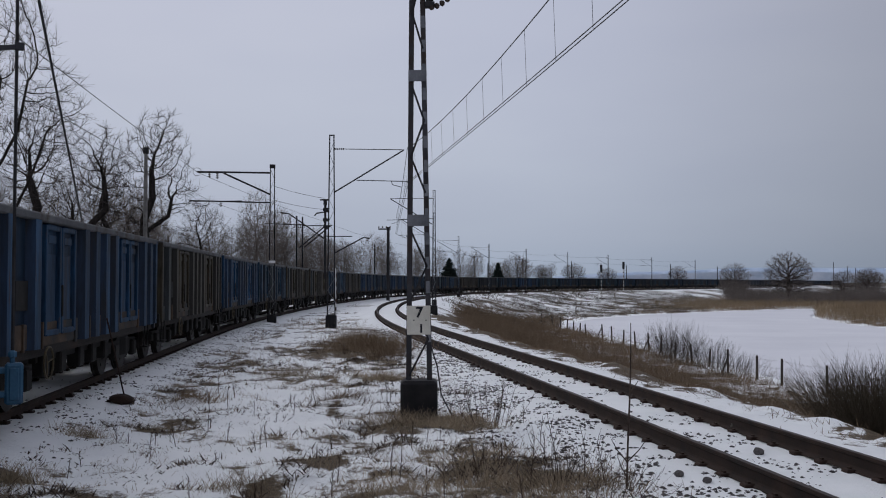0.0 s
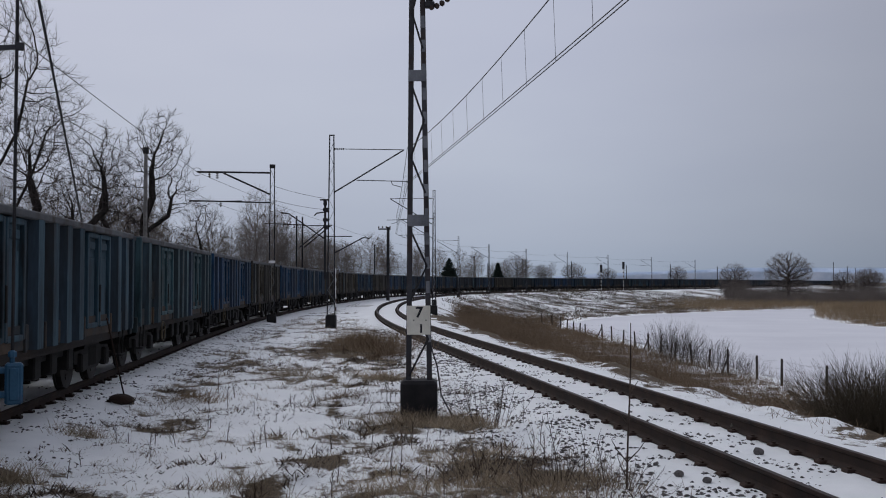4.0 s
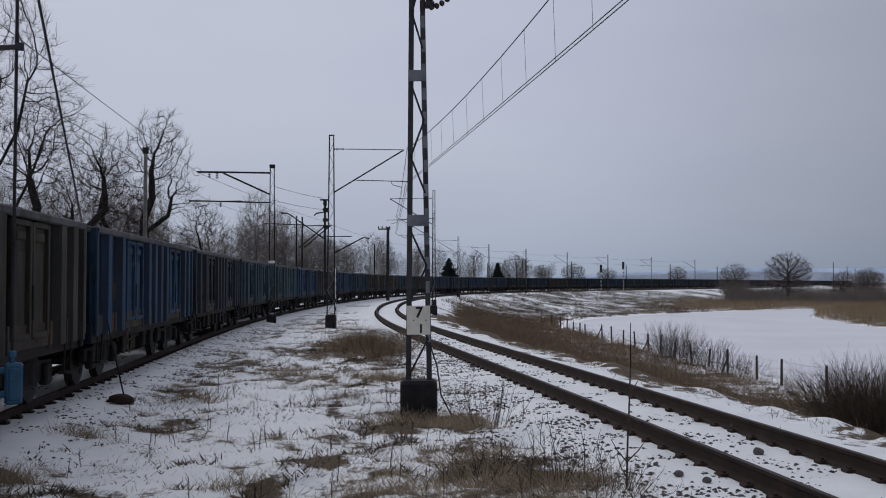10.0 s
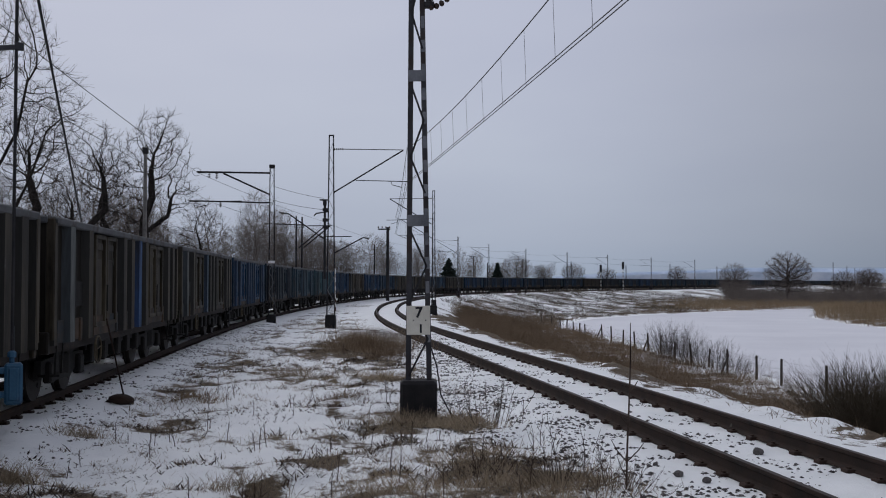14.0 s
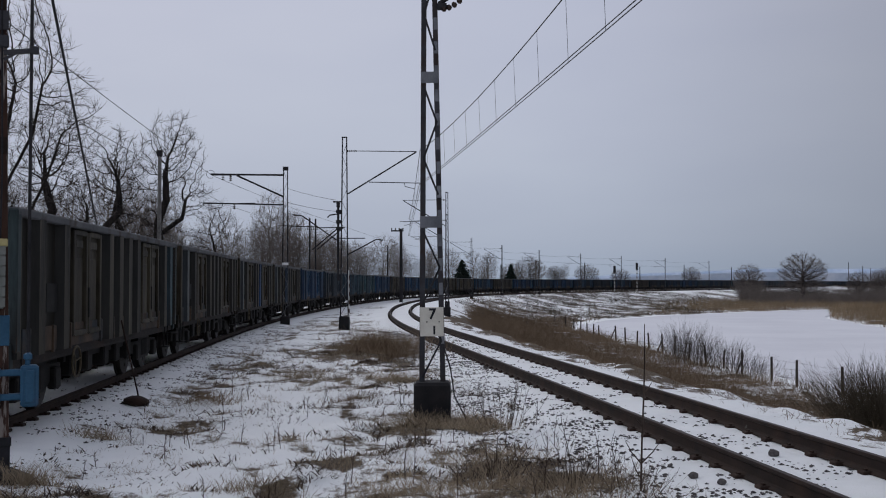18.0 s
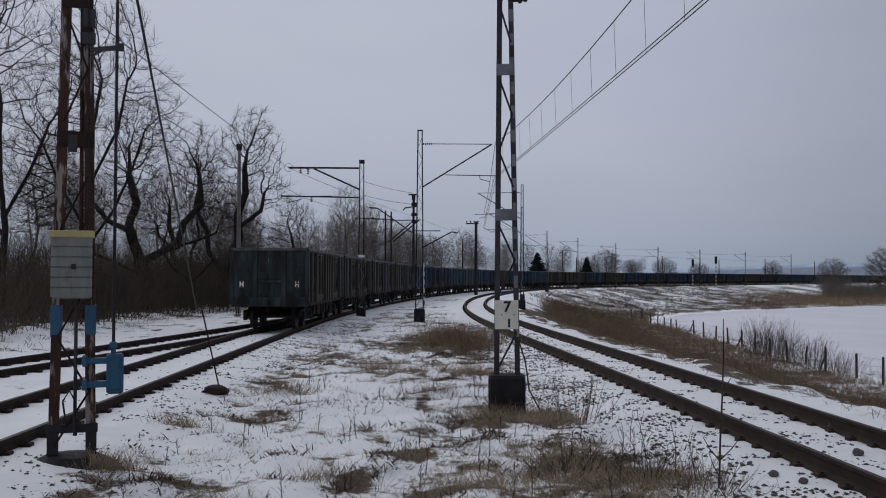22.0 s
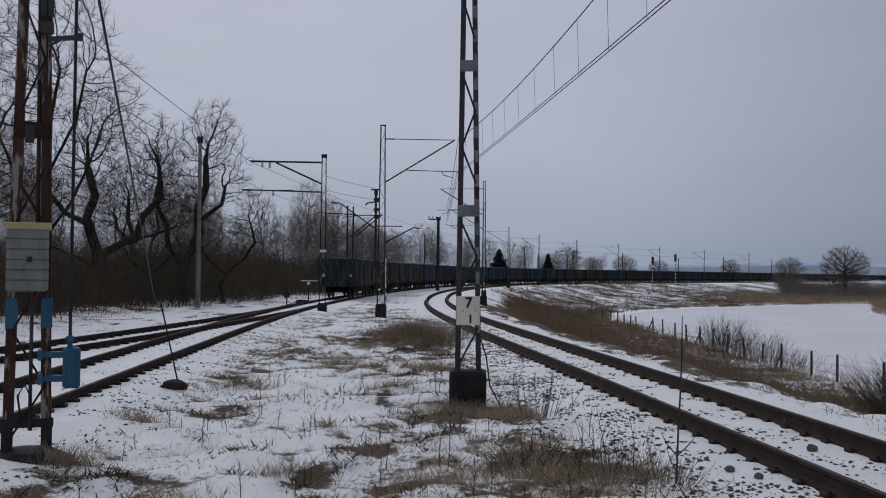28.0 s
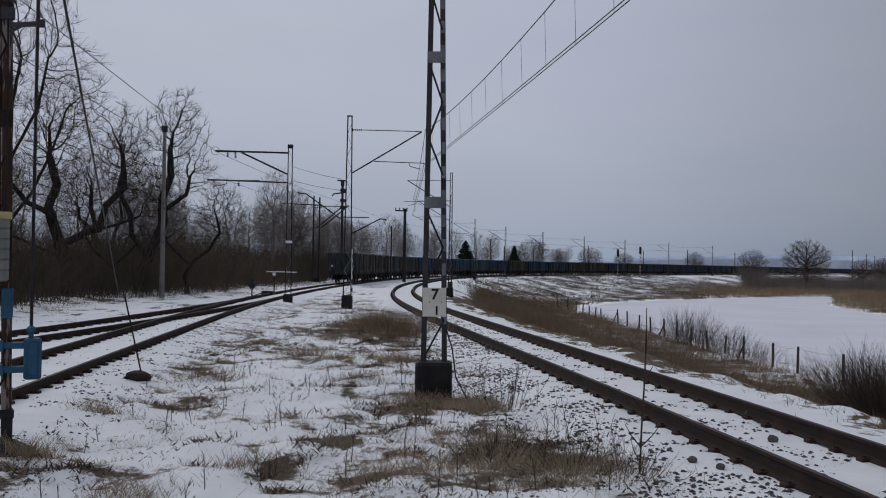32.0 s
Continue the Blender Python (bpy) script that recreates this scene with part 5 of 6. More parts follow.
def blades(seed, X, Y, height, width, lean, Z=None):
    """Bent grass blades (two-piece, tapering) as thin four-sided faces."""
    rng = np.random.RandomState(seed)
    n = len(X)
    Z = ground_height(X, Y)[0] if Z is None else Z
    L = height * (0.4 + 0.9 * rng.rand(n))
    ang, az = 0.35 * lean + 0.65 * np.abs(rng.normal(0, lean, n)), rng.rand(n) * math.tau
    d = np.stack([np.cos(az) * np.sin(ang), np.sin(az) * np.sin(ang), np.cos(ang)], -1)
    d2 = unit(d + np.stack([np.cos(az), np.sin(az), -0.3 * np.ones(n)], -1) * (0.35 * rng.rand(n))[:, None])
    p0 = np.stack([X, Y, Z - 0.02], -1)
    p1 = p0 + d * (L * 0.55)[:, None]
    p2 = p1 + d2 * (L * 0.45)[:, None]
    t = rng.rand(n) * math.tau
    side = np.stack([np.cos(t), np.sin(t), np.zeros(n)], -1) * (np.broadcast_to(width, (n,)) / 2)[:, None]
    V = np.stack([p0 - side, p0 + side, p1 + side * 0.8, p1 - side * 0.8, p2 + side * 0.15, p2 - side * 0.15], 1).reshape(-1, 3)
    i = np.arange(n)[:, None] * 6
    Q = np.concatenate([i + [0, 1, 2, 3], i + [3, 2, 4, 5]])
    return V, Q


def scatter(seed, n, x0, x1, y0, y1, keep):
    """Random places in a box that pass keep(X, Y) -> chance."""
    rng = np.random.RandomState(seed)
    X, Y = x0 + (x1 - x0) * rng.rand(n), y0 + (y1 - y0) * rng.rand(n)
    m = rng.rand(n) < keep(X, Y)
    return X[m], Y[m]


def stuff(name, sets, mat, label, category):
    return tagged(new(name, mesh_np(name, sets, mat)), label, category, kind="stuff")


# the thicket along the siding
def in_thicket(X, Y):
    dA, sA = TRACK_A.near(X, Y)
    edge = -7.4 - 1.6 * value_noise(X, Y, 4.0, 31) + 2.2 * smooth(50, 66, Y)
    return ((dA < edge) & (dA > -26)) * np.where(dA > -13, 1.0, 0.5)


X, Y = scatter(41, 30000, -50, -9, 26, 150, in_thicket)
hgt = 2.1 + 1.7 * value_noise(X, Y, 6.0, 32)
stuff("thicket", stems(42, X, Y, hgt, 0.014, 0.30, 6, 0.45), M_BRUSH, "dense dark brown leafless thicket along the siding", "brush")
X, Y = scatter(43, 12000, -50, -9, 26, 150, in_thicket)
stuff("bramble", stems(44, X, Y, 1.0 + 0.7 * value_noise(X, Y, 3.0, 33), 0.02, 0.7, 5, 0.6, rise=-0.1), M_BRUSH, "low tangled dark bramble under the thicket", "brush")
X, Y = scatter(45, 6000, -60, 30, 85, 260, lambda X, Y: (lambda d: ((d < -6) & (d > -40)) * 0.8)(TRACK_A.near(X, Y)[0]))
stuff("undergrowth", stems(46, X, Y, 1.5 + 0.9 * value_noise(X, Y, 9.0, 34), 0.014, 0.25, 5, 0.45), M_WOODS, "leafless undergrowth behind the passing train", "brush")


def bank(X, Y):
    dA = TRACK_A.near(X, Y)[0]
    return (dA > -11) * (dA < np.where(Y < 62, -5.6, -3.0)) * (value_noise(X, Y, 1.1, 35) > 0.52) * np.where(Y < 62, smooth(-5.6, -7.5, dA), 1.0)


X, Y = scatter(47, 60000, -26, -8, 20, 110, bank)
stuff("bank_grass", [blades(48, X, Y, 0.16 + 0.16 * value_noise(X, Y, 2.0, 36), 0.018, 1.1)], M_STRAW, "flattened brown grass along the thicket's edge", "grass")


# the slope and the shore on the pond's side
def on_slope(X, Y):
    dB, sB = TRACK_B.near(X, Y)
    pd = pond_depth(X, Y)
    c = smooth(1.6, 3.0, dB) * (pd < -1.0) * (dB < 19) * (0.25 + 0.9 * value_noise(X, Y, 2.2, 51))
    return c * np.where(Y < 27, 0.45, 1.0) * np.where(Y > 125, 0.35, 1.0)


X, Y = scatter(52, 270000, 2, 20, 13, 160, on_slope)
hgt = 0.20 + 0.45 * smooth(4, 9, TRACK_B.near(X, Y)[0]) * value_noise(X, Y, 3.0, 53) * np.where(Y < 30, 0.55, 1.0)
stuff("slope_grass", [blades(54, X, Y, hgt, np.where(Y > 50, 0.020, 0.011), 1.2)], M_STRAW, "tall brown dead grass on the slope down to the pond", "grass")
X, Y = scatter(55, 30000, 1, 19, 28, 135, lambda X, Y: on_slope(X, Y) * smooth(3.5, 6.0, TRACK_B.near(X, Y)[0]) * (0.3 + 0.7 * value_noise(X, Y, 5.0, 57)))
stuff("slope_scrub", stems(56, X, Y, 0.50 + 0.5 * value_noise(X, Y, 4.0, 58), 0.006, 0.55, 5, 0.5), M_STRAW, "bare brown scrub along the fence", "brush")


X, Y = scatter(151, 95000, 0, 90, 105, 262, lambda X, Y: (lambda d, w: (d > 3.2) * (d < 40) * (pond_depth(X, Y) < -0.6) * (w > 0.50) * smooth(0.46, 0.62, w))(TRACK_B.near(X, Y)[0], 0.6 * value_noise(X, Y, 2.6, 152) + 0.4 * value_noise(X * 0.45, Y, 1.1, 153)))
stuff("bank_scrub", stems(154, X, Y, 0.30 + 0.5 * value_noise(X, Y, 5.0, 155), 0.016, 0.7, 3, 0.5), M_BRUSH, "dark dead scrub in patches on the snowy far bank", "brush")
X, Y = scatter(156, 60000, 6, 110, 105, 215, lambda X, Y: (lambda pd: (pd < -0.4) * (pd > -5.0) * (value_noise(X, Y, 4.5, 157) > 0.5) * (TRACK_B.near(X, Y)[0] > 6))(pond_depth(X, Y)))
stuff("shore_grass", [blades(158, X, Y, 0.5 + 0.5 * value_noise(X, Y, 3.0, 159), 0.03, 0.8)], M_STRAW, "clumps of tall brown grass along the pond's edge", "grass")
# added scrub, mostly unseen behind the train, so the gaps under wagons look dark
X, Y = scatter(161, 26000, -40, 240, 90, 420, lambda X, Y: (lambda d: (d < -2.6) * (d > -9) * 0.9)(TRACK_A.near(X, Y)[0]))
stuff("line_scrub", stems(162, X, Y, 0.5 + 0.6 * value_noise(X, Y, 6.0, 163), 0.020, 0.5, 4, 0.5), M_BRUSH, "low dark scrub added beyond the train to darken the gaps under it", "brush")


# reed beds on the far and the right shore
def in_reed(X, Y):
    dB, sB = TRACK_B.near(X, Y)
    pd = pond_depth(X, Y)
    return ((pd < -0.4) & (dB > 24) & (pd > -70)) * np.where(pd > -16, 1.0, 0.5) * smooth(30, 62, X)


X, Y = scatter(61, 150000, 18, 130, 50, 270, in_reed)
stuff("reeds", [blades(62, X, Y, (1.1 + 0.5 * value_noise(X, Y, 7, 63) + 0.5 * smooth(150, 120, Y)), 0.045, 0.55)], M_REED, "tan dry reed bed on the far shore of the pond", "reed")
X, Y = scatter(64, 24000, 60, 160, 215, 300, lambda X, Y: ((X / Y > 0.285) & (TRACK_B.near(X, Y)[0] > 5)) * (value_noise(X, Y, 14, 65) > 0.30))
stuff("far_brush", stems(66, X, Y, 0.7 + 3.4 * value_noise(X, Y, 13, 67) + 2.2 * smooth(0.31, 0.295, X / Y), 0.014, 0.35, 6, 0.4), M_WOODS, "dark leafless brush before the far bend", "brush")


def shrub(x, y, h, n, spread, mat, label, seed, r=0.011, twigs=6, base=0.35):
    rng = np.random.RandomState(seed)
    X, Y = x + rng.normal(0, base, n), y + rng.normal(0, base, n)
    Z = ground_height(X, Y)[0]
    way = np.stack([(X - x) * spread + rng.normal(0, 0.12, n), (Y - y) * spread + rng.normal(0, 0.12, n), np.ones(n)], -1)
    L = h * (0.6 + 0.5 * rng.rand(n)) / np.sqrt(1 + 0.4 * (way[:, :2] ** 2).sum(1))
    P = grow(rng, np.stack([X, Y, Z - 0.05], -1), way, L, 5, 0.07, 0.02)
    a, w, u, par = sprout(rng, P, twigs, 0.2, 1.0, 0.45, 0.1)
    T = grow(rng, a, w, np.repeat(L, twigs) * 0.24 * (0.5 + rng.rand(len(a))), 3, 0.08, 0.02)
    ob = thing("shrub", Matrix(), label, "shrub")
    for nm, st in (("branchwork", tubes_np(P, r * np.linspace(1, 0.35, 5)[None] * np.ones((n, 1)), 4)), ("twigwork", tubes_np(T, r * 0.5 * np.array([1, 0.8, 0.4])[None] * np.ones((len(T), 1)), 3))):
        o = new(nm, mesh_np(nm, [st], mat))
        o.parent = ob
        tagged(o, kind="stuff")
    return ob


shrub(10.3, 23.3, 1.8, 900, 0.75, M_BRUSH, "dense leafless brown shrub beside the fence", 71, 0.0055, 13, 0.55)
shrub(12.2, 24.6, 1.65, 800, 0.7, M_BRUSH, "dense leafless brown shrub beside the fence", 72, 0.0055, 13, 0.5)
shrub(15.0, 63.0, 2.0, 130, 0.40, M_WILLOW, "fan-shaped bare willow shrub at the pond", 73, 0.0060, 12, 0.7)
shrub(15.6, 68.0, 2.3, 150, 0.42, M_WILLOW, "fan-shaped bare willow shrub at the pond", 74, 0.0060, 12, 0.8)
shrub(15.6, 58.6, 1.7, 120, 0.42, M_WILLOW, "fan-shaped bare willow shrub at the pond", 79, 0.0060, 12, 0.7)
shrub(16.2, 55.0, 1.2, 80, 0.45, M_WILLOW, "low bare willow shrub at the pond", 80, 0.0060, 12, 0.6)
shrub(1.25, 10.9, 0.5, 60, 3.5, M_WEED, "low wiry bush in the dead grass", 76, 0.004, 5, 0.28)
shrub(0.45, 11.6, 0.42, 50, 3.5, M_WEED, "low wiry bush in the dead grass", 77, 0.004, 5, 0.3)
shrub(1.75, 10.2, 0.45, 40, 3.5, M_WEED, "low wiry bush in the dead grass", 78, 0.004, 5, 0.25)
shrub(0.70, 15.7, 0.75, 24, 1.6, M_WEED, "low wiry bush at the foot of the mast", 75, 0.005, 5, 0.22)


# grass and weeds between the tracks
def mid_ground(X, Y):
    dA, dB = TRACK_A.near(X, Y)[0], TRACK_B.near(X, Y)[0]
    z, g = ground_height(X, Y)
    return (dA > 2.0) * (dB < -1.7) * (0.02 + 0.98 * np.clip(g * 1.25, 0, 1) ** 1.8)


X, Y = scatter(81, 150000, -8, 3.5, 5.5, 24, mid_ground)
stuff("grass", [blades(82, X, Y, 0.07 + 0.10 * value_noise(X, Y, 0.9, 83), 0.006, 1.0)], M_DRYGRASS, "short dead grass poking through thin snow", "grass")
X, Y = scatter(84, 70000, -11, 3.0, 24, 60, mid_ground)
stuff("grass", [blades(85, X, Y, 0.12 + 0.10 * value_noise(X, Y, 1.2, 86), 0.011, 0.95)], M_DRYGRASS, "dead grass poking through thin snow", "grass")

X, Y = scatter(87, 330000, -8, 3.5, 6.5, 34, lambda X, Y: np.clip(mid_ground(X, Y) + 0.12 * (TRACK_A.near(X, Y)[0] > 2.2) * (TRACK_B.near(X, Y)[0] < -2.0), 0, 1) * (0.7 * value_noise(X, Y, 0.42, 88) + 0.3 * value_noise(X, Y, 0.16, 188) > 0.66))
stuff("withered_leaves", [blades(89, X, Y, 0.08 + 0.09 * value_noise(X, Y, 0.7, 90), 0.020, 1.6)], M_WEED, "dark withered leaves and stalks lying on the snow", "grass")


X, Y = scatter(191, 420000, -9, 4.0, 6.5, 46, lambda X, Y: (TRACK_A.near(X, Y)[0] > 1.9) * (TRACK_B.near(X, Y)[0] < -1.9) * smooth(0.54, 0.72, 0.5 * value_noise(X * 0.6, Y, 0.55, 192) + 0.3 * value_noise(X, Y, 0.2, 193) + 0.2 * value_noise(X, Y, 2.2, 194)) * 0.8)
stuff("litter", [blades(195, X, Y, 0.05 + 0.06 * value_noise(X, Y, 0.5, 196), np.where(Y > 22, 0.034, 0.022), 2.0)], M_WEED, "flat brown dead leaves and stalks scattered over the snow", "grass")


def clump(x, y, r, n, h, lean, seed, mat, width=0.007):
    rng = np.random.RandomState(seed)
    X, Y = x + rng.normal(0, r * 0.5, n), y + rng.normal(0, r * 0.5, n)
    return tagged(new("grass_tuft", mesh_np("grass_tuft", [blades(seed + 1, X, Y, np.full(n, h), width, lean)], mat)), "tuft of bent dead grass in the snow", "grass", kind="stuff")


for i, (x, y, r, n, h) in enumerate(((-2.3, 32.6, 1.5, 3200, 0.75), (-2.9, 35.5, 1.2, 1800, 0.7), (-1.6, 29.0, 0.9, 900, 0.45), (-0.5, 16.0, 0.8, 1500, 0.30), (0.3, 15.6, 0.6, 900, 0.32), (0.4, 12.9, 0.9, 800, 0.26), (0.7, 11.2, 1.1, 1700, 0.24), (-0.5, 10.6, 1.0, 1100, 0.22), (1.3, 10.4, 0.8, 1400, 0.24), (-4.75, 10.9, 0.28, 700, 0.30), (-4.6, 18.6, 0.5, 600, 0.30), (-3.6, 23.6, 0.6, 700, 0.34), (-5.2, 14.3, 0.35, 450, 0.2), (-3.2, 9.8, 0.5, 500, 0.2), (-2.3, 11.0, 0.5, 500, 0.22), (-1.3, 22.4, 0.8, 900, 0.35), (-1.9, 18.8, 0.6, 500, 0.25))):
    clump(x, y, r, int(n * (1.0 if y > 25 else 1.15)), h, 0.9 if y > 25 else 1.2, 300 + 3 * i, M_DRYGRASS if i % 2 or y < 16 else M_STRAW)


def weed(x, y, h, seed, lean=(0, 0)):
    """A single dead stalk with side shoots."""
    rng = np.random.RandomState(seed)
    z = ground_z(x, y)
    P = grow(rng, np.array([[x, y, z - 0.03]]), np.array([[lean[0] + rng.normal(0, 0.08), lean[1], 1.0]]), np.array([h]), 6, 0.06, 0.02)
    a, w, u, par = sprout(rng, P, 7, 0.3, 1.0, 0.7, 0.25)
    T = grow(rng, a, w, h * 0.22 * (0.5 + rng.rand(len(a))), 3, 0.15, 0.05)
    r = 0.0055 + 0.002 * h
    w_ = thing("dead_weed", Matrix(), "dry dead weed stalk standing in snow", "weed", "dead weeds")
    part("stalk", mesh_np("stalk", [tubes_np(P, r * np.linspace(1, 0.4, 6)[None], 5)], M_WEED), M_WEED, w_)
    for k in range(len(T)):
        part("shoot", mesh_np("shoot", [tubes_np(T[k:k + 1], r * 0.55 * np.array([[1, 0.8, 0.5]]), 3)], M_WEED), M_WEED, w_)


rng = np.random.RandomState(9)
for k in range(90):
    x, y = rng.uniform(-4.6, 1.6), rng.uniform(7.6, 20) if k < 85 else rng.uniform(20, 34)
    if x > 3.6 - 0.17 * y + 0.6 or x < -5.2 - 0.1 * (y - 10):
        continue
    weed(x, y, rng.uniform(0.14, 0.42), 400 + k)
for x, y, h in ((1.35, 11.6, 0.75), (1.15, 11.4, 0.6), (1.55, 10.9, 0.55), (0.95, 10.8, 0.6), (1.7, 10.5, 0.5), (0.5, 12.2, 0.45)):
    weed(x, y, h, int(600 + 10 * x + y))


def sapling():
    """The lone thin shoot beside the single track."""
    rng = np.random.RandomState(3)
    z = ground_z(1.93, 10.3)
    P = np.array([[(1.90, 10.3, z), (1.915, 10.3, z + 0.5), (1.935, 10.3, z + 0.9), (1.95, 10.3, z + 1.3), (1.952, 10.3, z + 1.72)]])
    t = thing("sapling", Matrix(), "lone thin leafless sapling beside the rail", "sapling")
    ob = new("stem", mesh_np("stem", [tubes_np(P, np.array([[0.011, 0.010, 0.009, 0.007, 0.004]]), 6)], M_WEED))
    ob.parent = t
    for (x, zz, dx, dz) in ((1.91, 0.28, -0.17, 0.24), (1.915, 0.29, 0.19, 0.23), (1.925, 0.66, -0.10, 0.14), (1.94, 1.0, 0.08, 0.12), (1.905, 0.12, -0.10, 0.22)):
        g = Geo().tube([(x, 10.3, z + zz), (x + dx * 0.6, 10.3, z + zz + dz * 0.5), (x + dx, 10.28, z + zz + dz)], [0.008, 0.006, 0.003], 5)
        part("shoot", g, M_WEED, t)


sapling()

# stones of the ballast that the snow leaves bare
rng = np.random.RandomState(21)


def stones(seed, n, x0, x1, y0, y1, keep, lo, hi):
    X, Y = scatter(seed, n, x0, x1, y0, y1, keep)
    r = np.random.RandomState(seed + 1)
    Z = ground_height(X, Y)[0]
    S = lo + (hi - lo) * r.rand(len(X)) ** 2.2
    corner = np.array([(1, 0, 0), (0.3, 0.95, 0), (-0.8, 0.6, 0), (-0.8, -0.6, 0), (0.3, -0.95, 0), (0.2, 0.1, 0.5), (-0.3, -0.1, 0.45), (0, 0, -0.5)])
    V = corner[None] * (0.7 + 0.6 * r.rand(len(X), 8, 1)) * S[:, None, None]
    t = r.rand(len(X)) * math.tau
    c, s_ = np.cos(t)[:, None], np.sin(t)[:, None]
    V = np.stack([V[..., 0] * c - V[..., 1] * s_ + X[:, None], V[..., 0] * s_ + V[..., 1] * c + Y[:, None], V[..., 2] + Z[:, None] + S[:, None] * 0.1], -1)
    tri = np.array([(0, 1, 5), (1, 2, 5), (2, 6, 5), (2, 3, 6), (3, 4, 6), (4, 5, 6), (4, 0, 5), (1, 0, 7), (2, 1, 7), (3, 2, 7), (4, 3, 7), (0, 4, 7)])
    F = (np.arange(len(X))[:, None, None] * 8 + tri[None]).reshape(-1, 3)
    return V.reshape(-1, 3), F


def beside(line, a, b):
    return lambda X, Y: (lambda d: (d > a) * (d < b) * (0.05 + 0.95 * (0.6 * value_noise(X, Y, 0.3, 91) + 0.4 * value_noise(X, Y, 0.9, 98) > 0.48)))(line.near(X, Y)[0])


tagged(new("ballast", mesh_np("ballast", [stones(92, 85000, -4, 8, 6, 45, beside(TRACK_B, -3.6, -0.9), 0.010, 0.038), stones(93, 46000, -4, 8, 6, 45, beside(TRACK_B, -0.65, 0.65), 0.009, 0.038), stones(94, 30000, -12, -3, 9, 50, beside(TRACK_A, 0.95, 2.6), 0.010, 0.034), stones(95, 5000, -12, -3, 9, 50, beside(TRACK_A, -0.65, 0.65), 0.01, 0.04)], M_STONE)), "dark ballast stones bare between patches of snow", "ballast", kind="stuff")
for x, y, r_, sd in ((4.28, 14.5, 0.085, 1), (3.95, 12.45, 0.07, 2), (2.62, 11.05, 0.055, 3), (2.85, 10.75, 0.05, 4)):
    g = Geo()
    rg = np.random.RandomState(sd)
    bm = bmesh.new()
    bmesh.ops.create_icosphere(bm, subdivisions=2, radius=r_)
    for v in bm.verts:
        v.co *= 0.85 + 0.3 * rg.rand()
        v.co.z *= 1.15 if sd == 1 else 0.75
    me = bpy.data.meshes.new("stone")
    bm.to_mesh(me)
    bm.free()
    me.materials.append(M_CONCRETE if sd == 1 else M_STONE)
    ob = new("stone", me)
    ob.location = (x, y, ground_z(x, y) + r_ * 0.6)
    tagged(ob, "rounded pale stone lying against the rail" if sd == 1 else "grey stone lying in the snow by the rail", "stone")


# ---- fence along the pond ----
def build_fence():
    fence = thing("fence", Matrix(), "leaning dark wooden post fence with slack wires", "fence")
    posts = ((18.6, 40.5, 1.3), (17.6, 45.5, 1.35), (17.17, 50.3, 1.33), (16.81, 53.1, 1.32), (16.42, 57.2, 1.4), (16.09, 60.0, 1.1), (15.84, 63.1, 1.37), (15.7, 67.1, 1.18), (15.7, 71.5, 1.33), (15.65, 75.4, 1.38), (15.41, 79.5, 1.26), (15.18, 83.3, 1.26), (14.84, 87.1, 1.27), (14.55, 90.4, 1.45),
             (13.94, 96.9, 1.31), (13.75, 99.5, 1.22), (13.58, 103.0, 1.15), (13.39, 106.8, 1.24), (13.14, 110.8, 1.37), (12.8, 116, 1.3), (12.4, 124, 1.3))
    rg = np.random.RandomState(17)
    tops = []
    for x, y, h in posts:
        z = ground_z(x, y)
        dx, dy = rg.normal(0, 0.05), rg.normal(0, 0.05)
        pts = [(x, y, z - 0.3), (x + dx * 0.4, y + dy * 0.4, z + h * 0.5), (x + dx, y + dy, z + h)]
        part("post", Geo().tube(pts, [0.075, 0.068, 0.06], 7), M_WOOD, fence)
        tops.append(Vector(pts[2]))
    for x, y in ((16.4, 57.0), (14.5, 91.0), (15.6, 75.2)):
        z = ground_z(x, y)
        part("brace_post", Geo().tube([(x - 0.5, y - 0.2, z - 0.1), (x + 0.05, y, z + 1.1)], 0.05, 6), M_WOOD, fence)
    for a, b in zip(tops, tops[1:]):
        for d in (0.12, 0.5, 0.9):
            mid = (a + b) / 2 - Vector((0, 0, d + 0.06))
            part("fence_wire", Geo().tube([a - Vector((0, 0, d)), mid, b - Vector((0, 0, d))], 0.004, 3), M_WIRE, fence)


build_fence()


# ---- poles, posts and small trackside things ----
def concrete_pole():
    x, y = bearing(-16.78, 60)
    z = ground_z(x, y)
    pole = thing("utility_pole", Matrix.Translation((x, y, z)), "pale round concrete pole at the thicket's edge", "utility pole")
    part("shaft", Geo().tube([(0, 0, -0.3), (0, 0, 10.0)], [0.15, 0.10], 10), M_POLE, pole)
    part("pole_head", Geo().box((0, 0, 9.9), (0.32, 0.25, 0.4), 0.05), M_STEEL, pole, "dark switch head")
    return Vector((x, y, z))


pole_at = concrete_pole()


